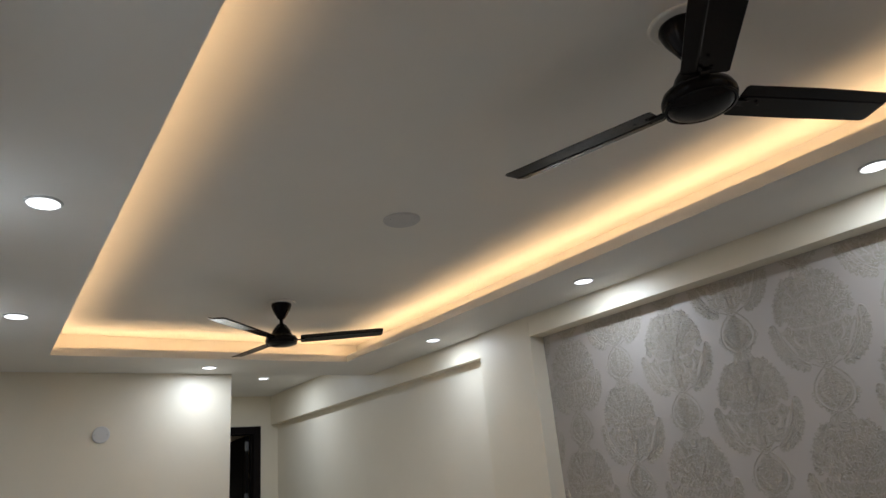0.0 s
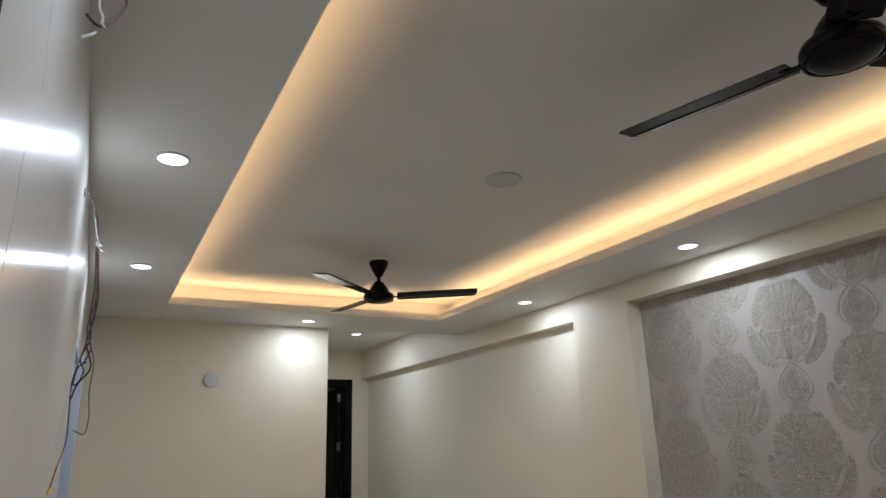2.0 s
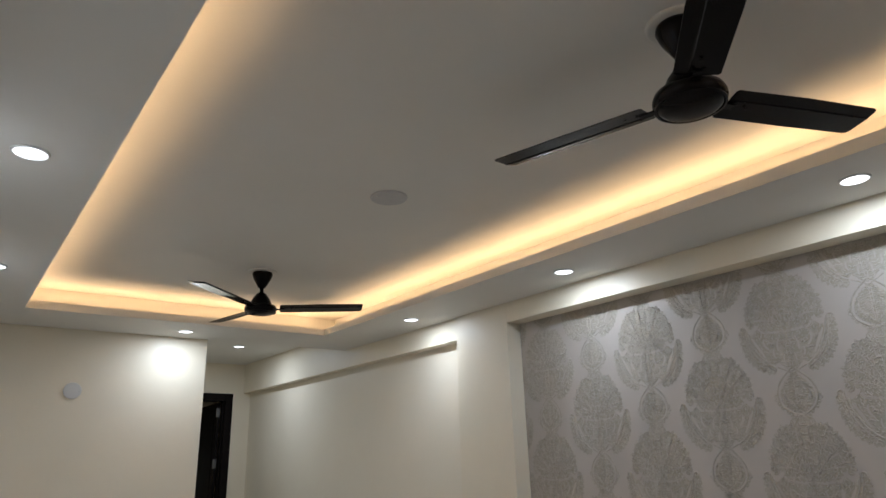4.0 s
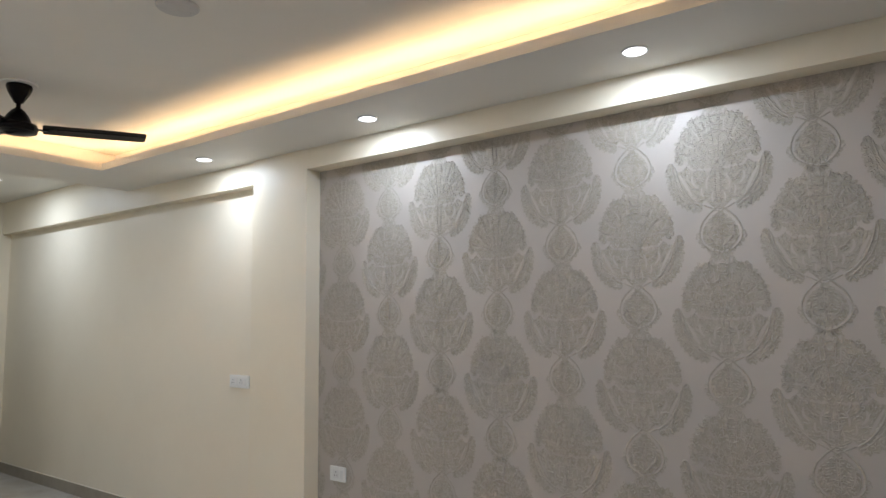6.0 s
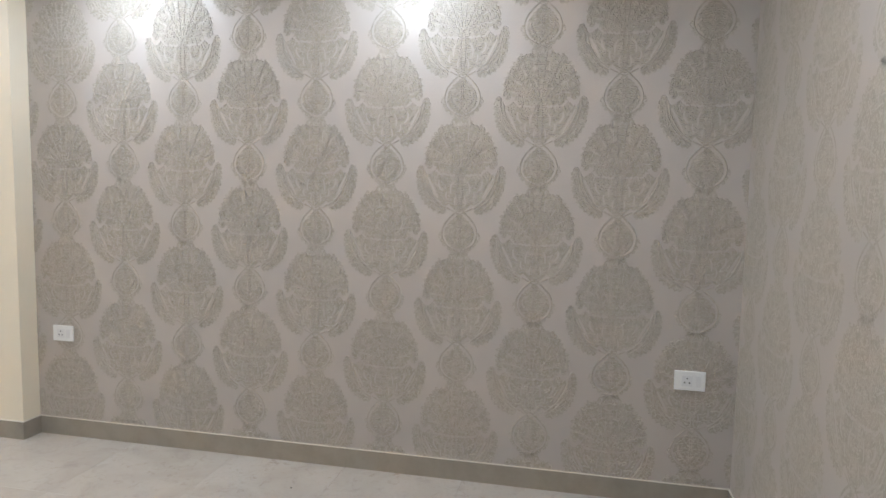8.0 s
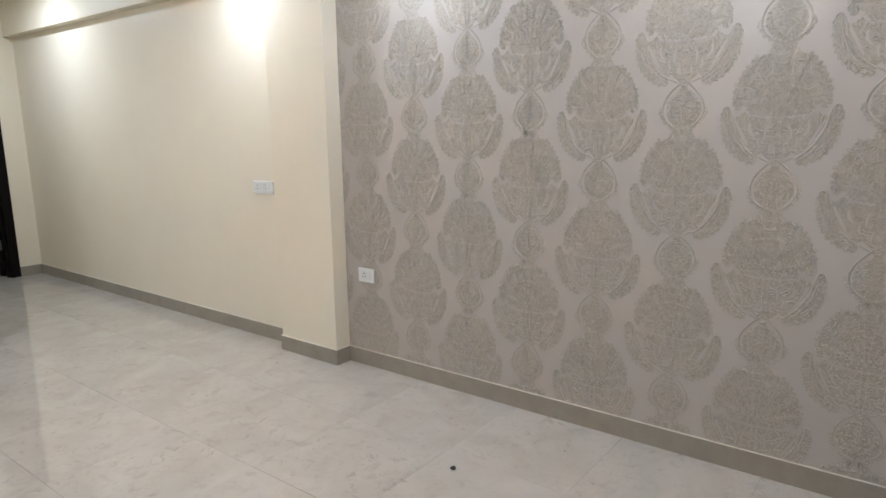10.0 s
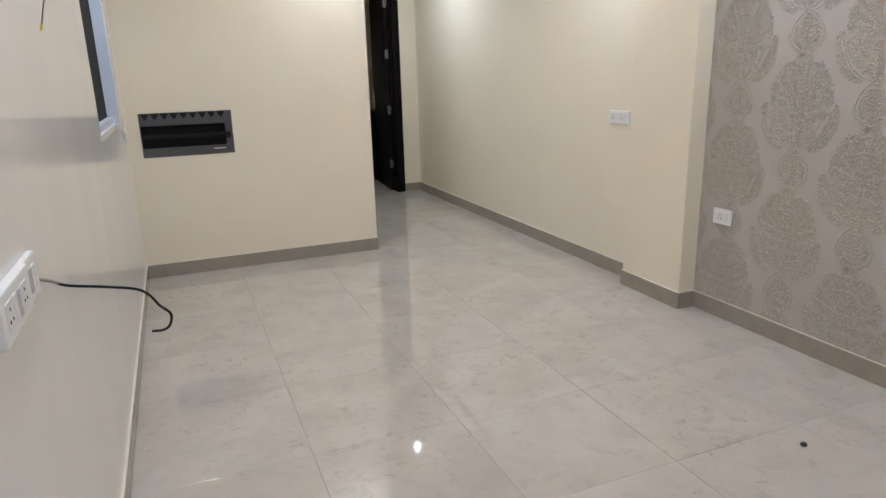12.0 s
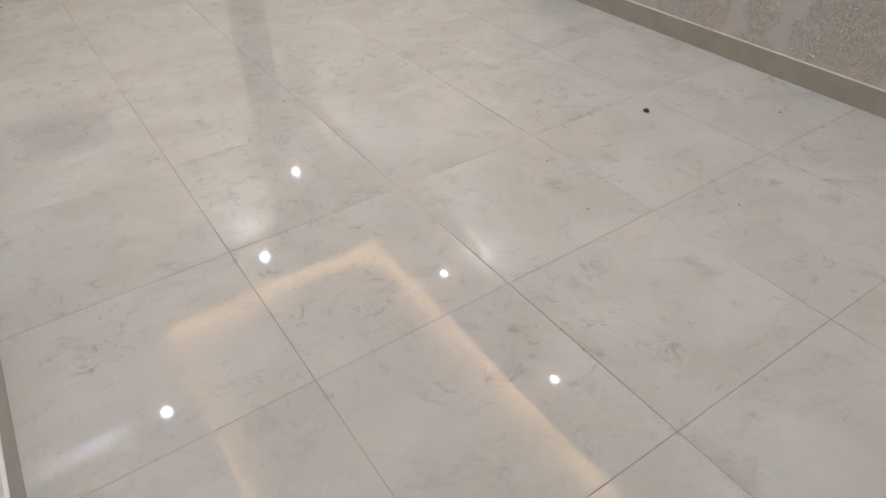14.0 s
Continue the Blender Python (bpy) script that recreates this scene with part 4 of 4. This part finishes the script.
part("mark", boxes((bw - 0.14, bw - 0.06, -0.0028, -0.002, -bh + 0.035, -bh + 0.043)), STEEL, db, "thin pale marking")

# ---- loose wires on the west wall ----
w1 = thing("wire_bundle", pose(0, 0, 0), "bundle of loose red, black and green wires hanging from the wall", "wires", "loose wires")
part("conduit_hole", turned([(0, 0.0), (0.014, 0.0), (0.014, 0.003), (0.009, 0.003)], 16), HOLE, w1).matrix_basis = pose(X_W - 0.0005, 2.27, 2.405, 0, 90)
Y1 = 2.34


def strand(line, radius, mat, label, parent):
    part("wire", tube(line, radius, 7), mat, parent, label)


START = [(X_W - 0.01, 2.27, 2.405), (-0.012, 2.29, 2.398)]
strand(START + [(0.012, Y1, 2.33), (0.024, Y1, 2.25), (0.034, Y1, 2.14), (0.038, Y1, 2.06), (0.03, Y1, 1.97), (0.018, Y1, 1.91), (0.002, Y1, 1.83), (0.004, Y1 + 0.02, 1.74), (0.006, Y1 + 0.01, 1.66), (-0.008, Y1 - 0.04, 1.585), (-0.018, 2.28, 1.53)], 0.002, WIRE_RED, "red wire", w1)
strand(START + [(0.016, Y1, 2.33), (0.028, Y1, 2.22), (0.042, Y1, 2.10), (0.038, Y1, 2.02), (0.026, Y1, 1.95), (0.046, Y1, 1.88), (0.032, Y1, 1.845), (0.006, Y1, 1.82), (0.012, Y1, 1.87), (0.034, Y1, 1.89)], 0.0024, WIRE_BLACK, "black wire", w1)
strand(START + [(0.02, Y1, 2.29), (0.03, Y1, 2.2), (0.044, Y1, 2.08), (0.032, Y1, 1.97), (0.052, Y1, 1.89), (0.05, Y1, 1.80), (0.057, Y1, 1.73), (0.05, Y1, 1.68), (0.02, Y1, 1.69)], 0.0017, WIRE_GREEN, "thin grey-green wire", w1)
strand(START + [(0.014, Y1 + 0.01, 2.31), (0.022, Y1 + 0.01, 2.23), (0.03, Y1, 2.12), (0.028, Y1, 2.03), (0.036, Y1, 1.96), (0.016, Y1, 1.90), (0.028, Y1, 1.86), (0.012, Y1, 1.81), (0.002, Y1, 1.77)], 0.0022, WIRE_BLACK, "black wire", w1)
strand(START + [(0.018, Y1, 2.31), (0.034, Y1, 2.18), (0.036, Y1 + 0.008, 2.08), (0.024, Y1, 1.99), (0.04, Y1, 1.93), (0.022, Y1, 1.88)], 0.0021, WIRE_RED, "red wire", w1)
strand([(0.0, Y1 - 0.03, 2.37), (0.02, Y1, 2.28), (0.034, Y1, 2.255), (0.016, Y1, 2.268), (0.036, Y1, 2.24), (0.046, Y1, 2.235)], 0.0019, WIRE_WHITE, "white wire twisted round the bundle", w1)
strand([(-0.004, 2.33, 1.80), (-0.012, 2.33, 1.71), (-0.022, 2.33, 1.64)], 0.0013, WIRE_WHITE, "thin pale wire", w1)
part("tip", tube([(-0.018, 2.28, 1.536), (-0.019, 2.279, 1.526), (-0.022, 2.278, 1.519)], 0.0034, 8), TAPE, w1, "yellow taped wire end")
w2 = thing("wire_bundle", pose(0, 0, 0), "short loose red, white and black wires near the ceiling", "wires", "loose wires")
Y2 = 1.25
strand([(X_W - 0.01, Y2, 2.50), (-0.01, Y2, 2.505), (0.008, Y2, 2.48), (0.022, Y2, 2.447), (0.036, Y2, 2.425), (0.04, Y2, 2.412), (0.028, Y2, 2.38), (0.009, Y2, 2.355), (-0.008, Y2, 2.335), (-0.02, Y2, 2.326)], 0.0021, WIRE_RED, "red wire", w2)
strand([(X_W - 0.01, Y2, 2.495), (-0.026, Y2, 2.47), (-0.02, Y2, 2.433), (-0.004, Y2, 2.41), (-0.002, Y2, 2.392), (0.006, Y2, 2.372), (0.005, Y2, 2.362), (0.011, Y2, 2.353)], 0.0026, WIRE_WHITE, "white twisted wire", w2)
part("tip", tube([(-0.002, Y2, 2.341), (-0.01, Y2, 2.333), (-0.0225, Y2, 2.3245)], 0.0027, 8), WIRE_WHITE, w2, "bare pale wire end")
strand([(0.009, Y2, 2.352), (-0.006, Y2, 2.357), (-0.021, Y2, 2.372)], 0.0022, WIRE_BLACK, "black wire end", w2)

# ---- grit on the floor ----
grit_rnd = random.Random(11)
for gx, gy, gs in ((2.301, 1.67, 0.013), (2.72, 1.35, 0.0035), (0.30, 4.75, 0.005), (1.73, 1.62, 0.003), (1.64, 1.32, 0.0025), (2.05, 1.05, 0.003)):
    g = bmesh.new()
    bmesh.ops.create_icosphere(g, subdivisions=2, radius=gs)
    for v in g.verts:
        v.co *= 0.75 + 0.5 * grit_rnd.random()
        v.co.z *= 0.45
    ob = tagged(part("grit", g, DEBRIS), "small dark crumb of builder's grit on the tiles", "debris", "grit on the floor")
    ob.matrix_world = pose(gx, gy, gs * 0.42, 0, 0, grit_rnd.random() * 360)

# ---- floor tiles ----
floor = structure("floor", boxes((X_W - 0.3, 4.3, Y_S - 0.3, 10.4, -0.06, -0.0012)), GROUT, "polished pale grey-beige vitrified tile floor", "floor")
TS, GX0, GY0, GAP = 0.6, 0.006, -0.01, 0.0017


def tile_mesh(w, d):
    b = bmesh.new()
    box(b, -w / 2, w / 2, -d / 2, d / 2, -0.009, 0.0)
    top = [e for e in b.edges if all(abs(v.co.z) < 1e-6 for v in e.verts)]
    bmesh.ops.bevel(b, geom=top, offset=0.0009, segments=1, affect="EDGES")
    me = bpy.data.meshes.new("tile")
    bmesh.ops.recalc_face_normals(b, faces=b.faces[:])
    b.to_mesh(me)
    b.free()
    me.materials.append(TILE)
    return me


tile_sizes = {}
tile_rnd = random.Random(3)
for i in range(0, 7):
    for j in range(-1, 16):
        x0, x1 = (GX0 + TS * i if i else X_W), min(GX0 + TS * (i + 1), 4.1)
        y0, y1 = max(GY0 + TS * j, Y_S), min(GY0 + TS * (j + 1), 8.95)
        if y1 <= Y_END and x0 > X_E - 0.01:
            continue
        if x1 - x0 < 0.02 or y1 - y0 < 0.02 or (x1 < FW_X - TH and y0 > Y_N + TH):
            continue
        key = (round(x1 - x0, 3), round(y1 - y0, 3))
        if key not in tile_sizes:
            tile_sizes[key] = tile_mesh(key[0] - GAP, key[1] - 0.5 * GAP)
        t = new("tile", tile_sizes[key])
        t.parent = floor
        t.matrix_basis = pose((x0 + x1) / 2, (y0 + y1) / 2, tile_rnd.uniform(-0.0003, 0.0003), tile_rnd.uniform(-0.04, 0.04), tile_rnd.uniform(-0.04, 0.04))
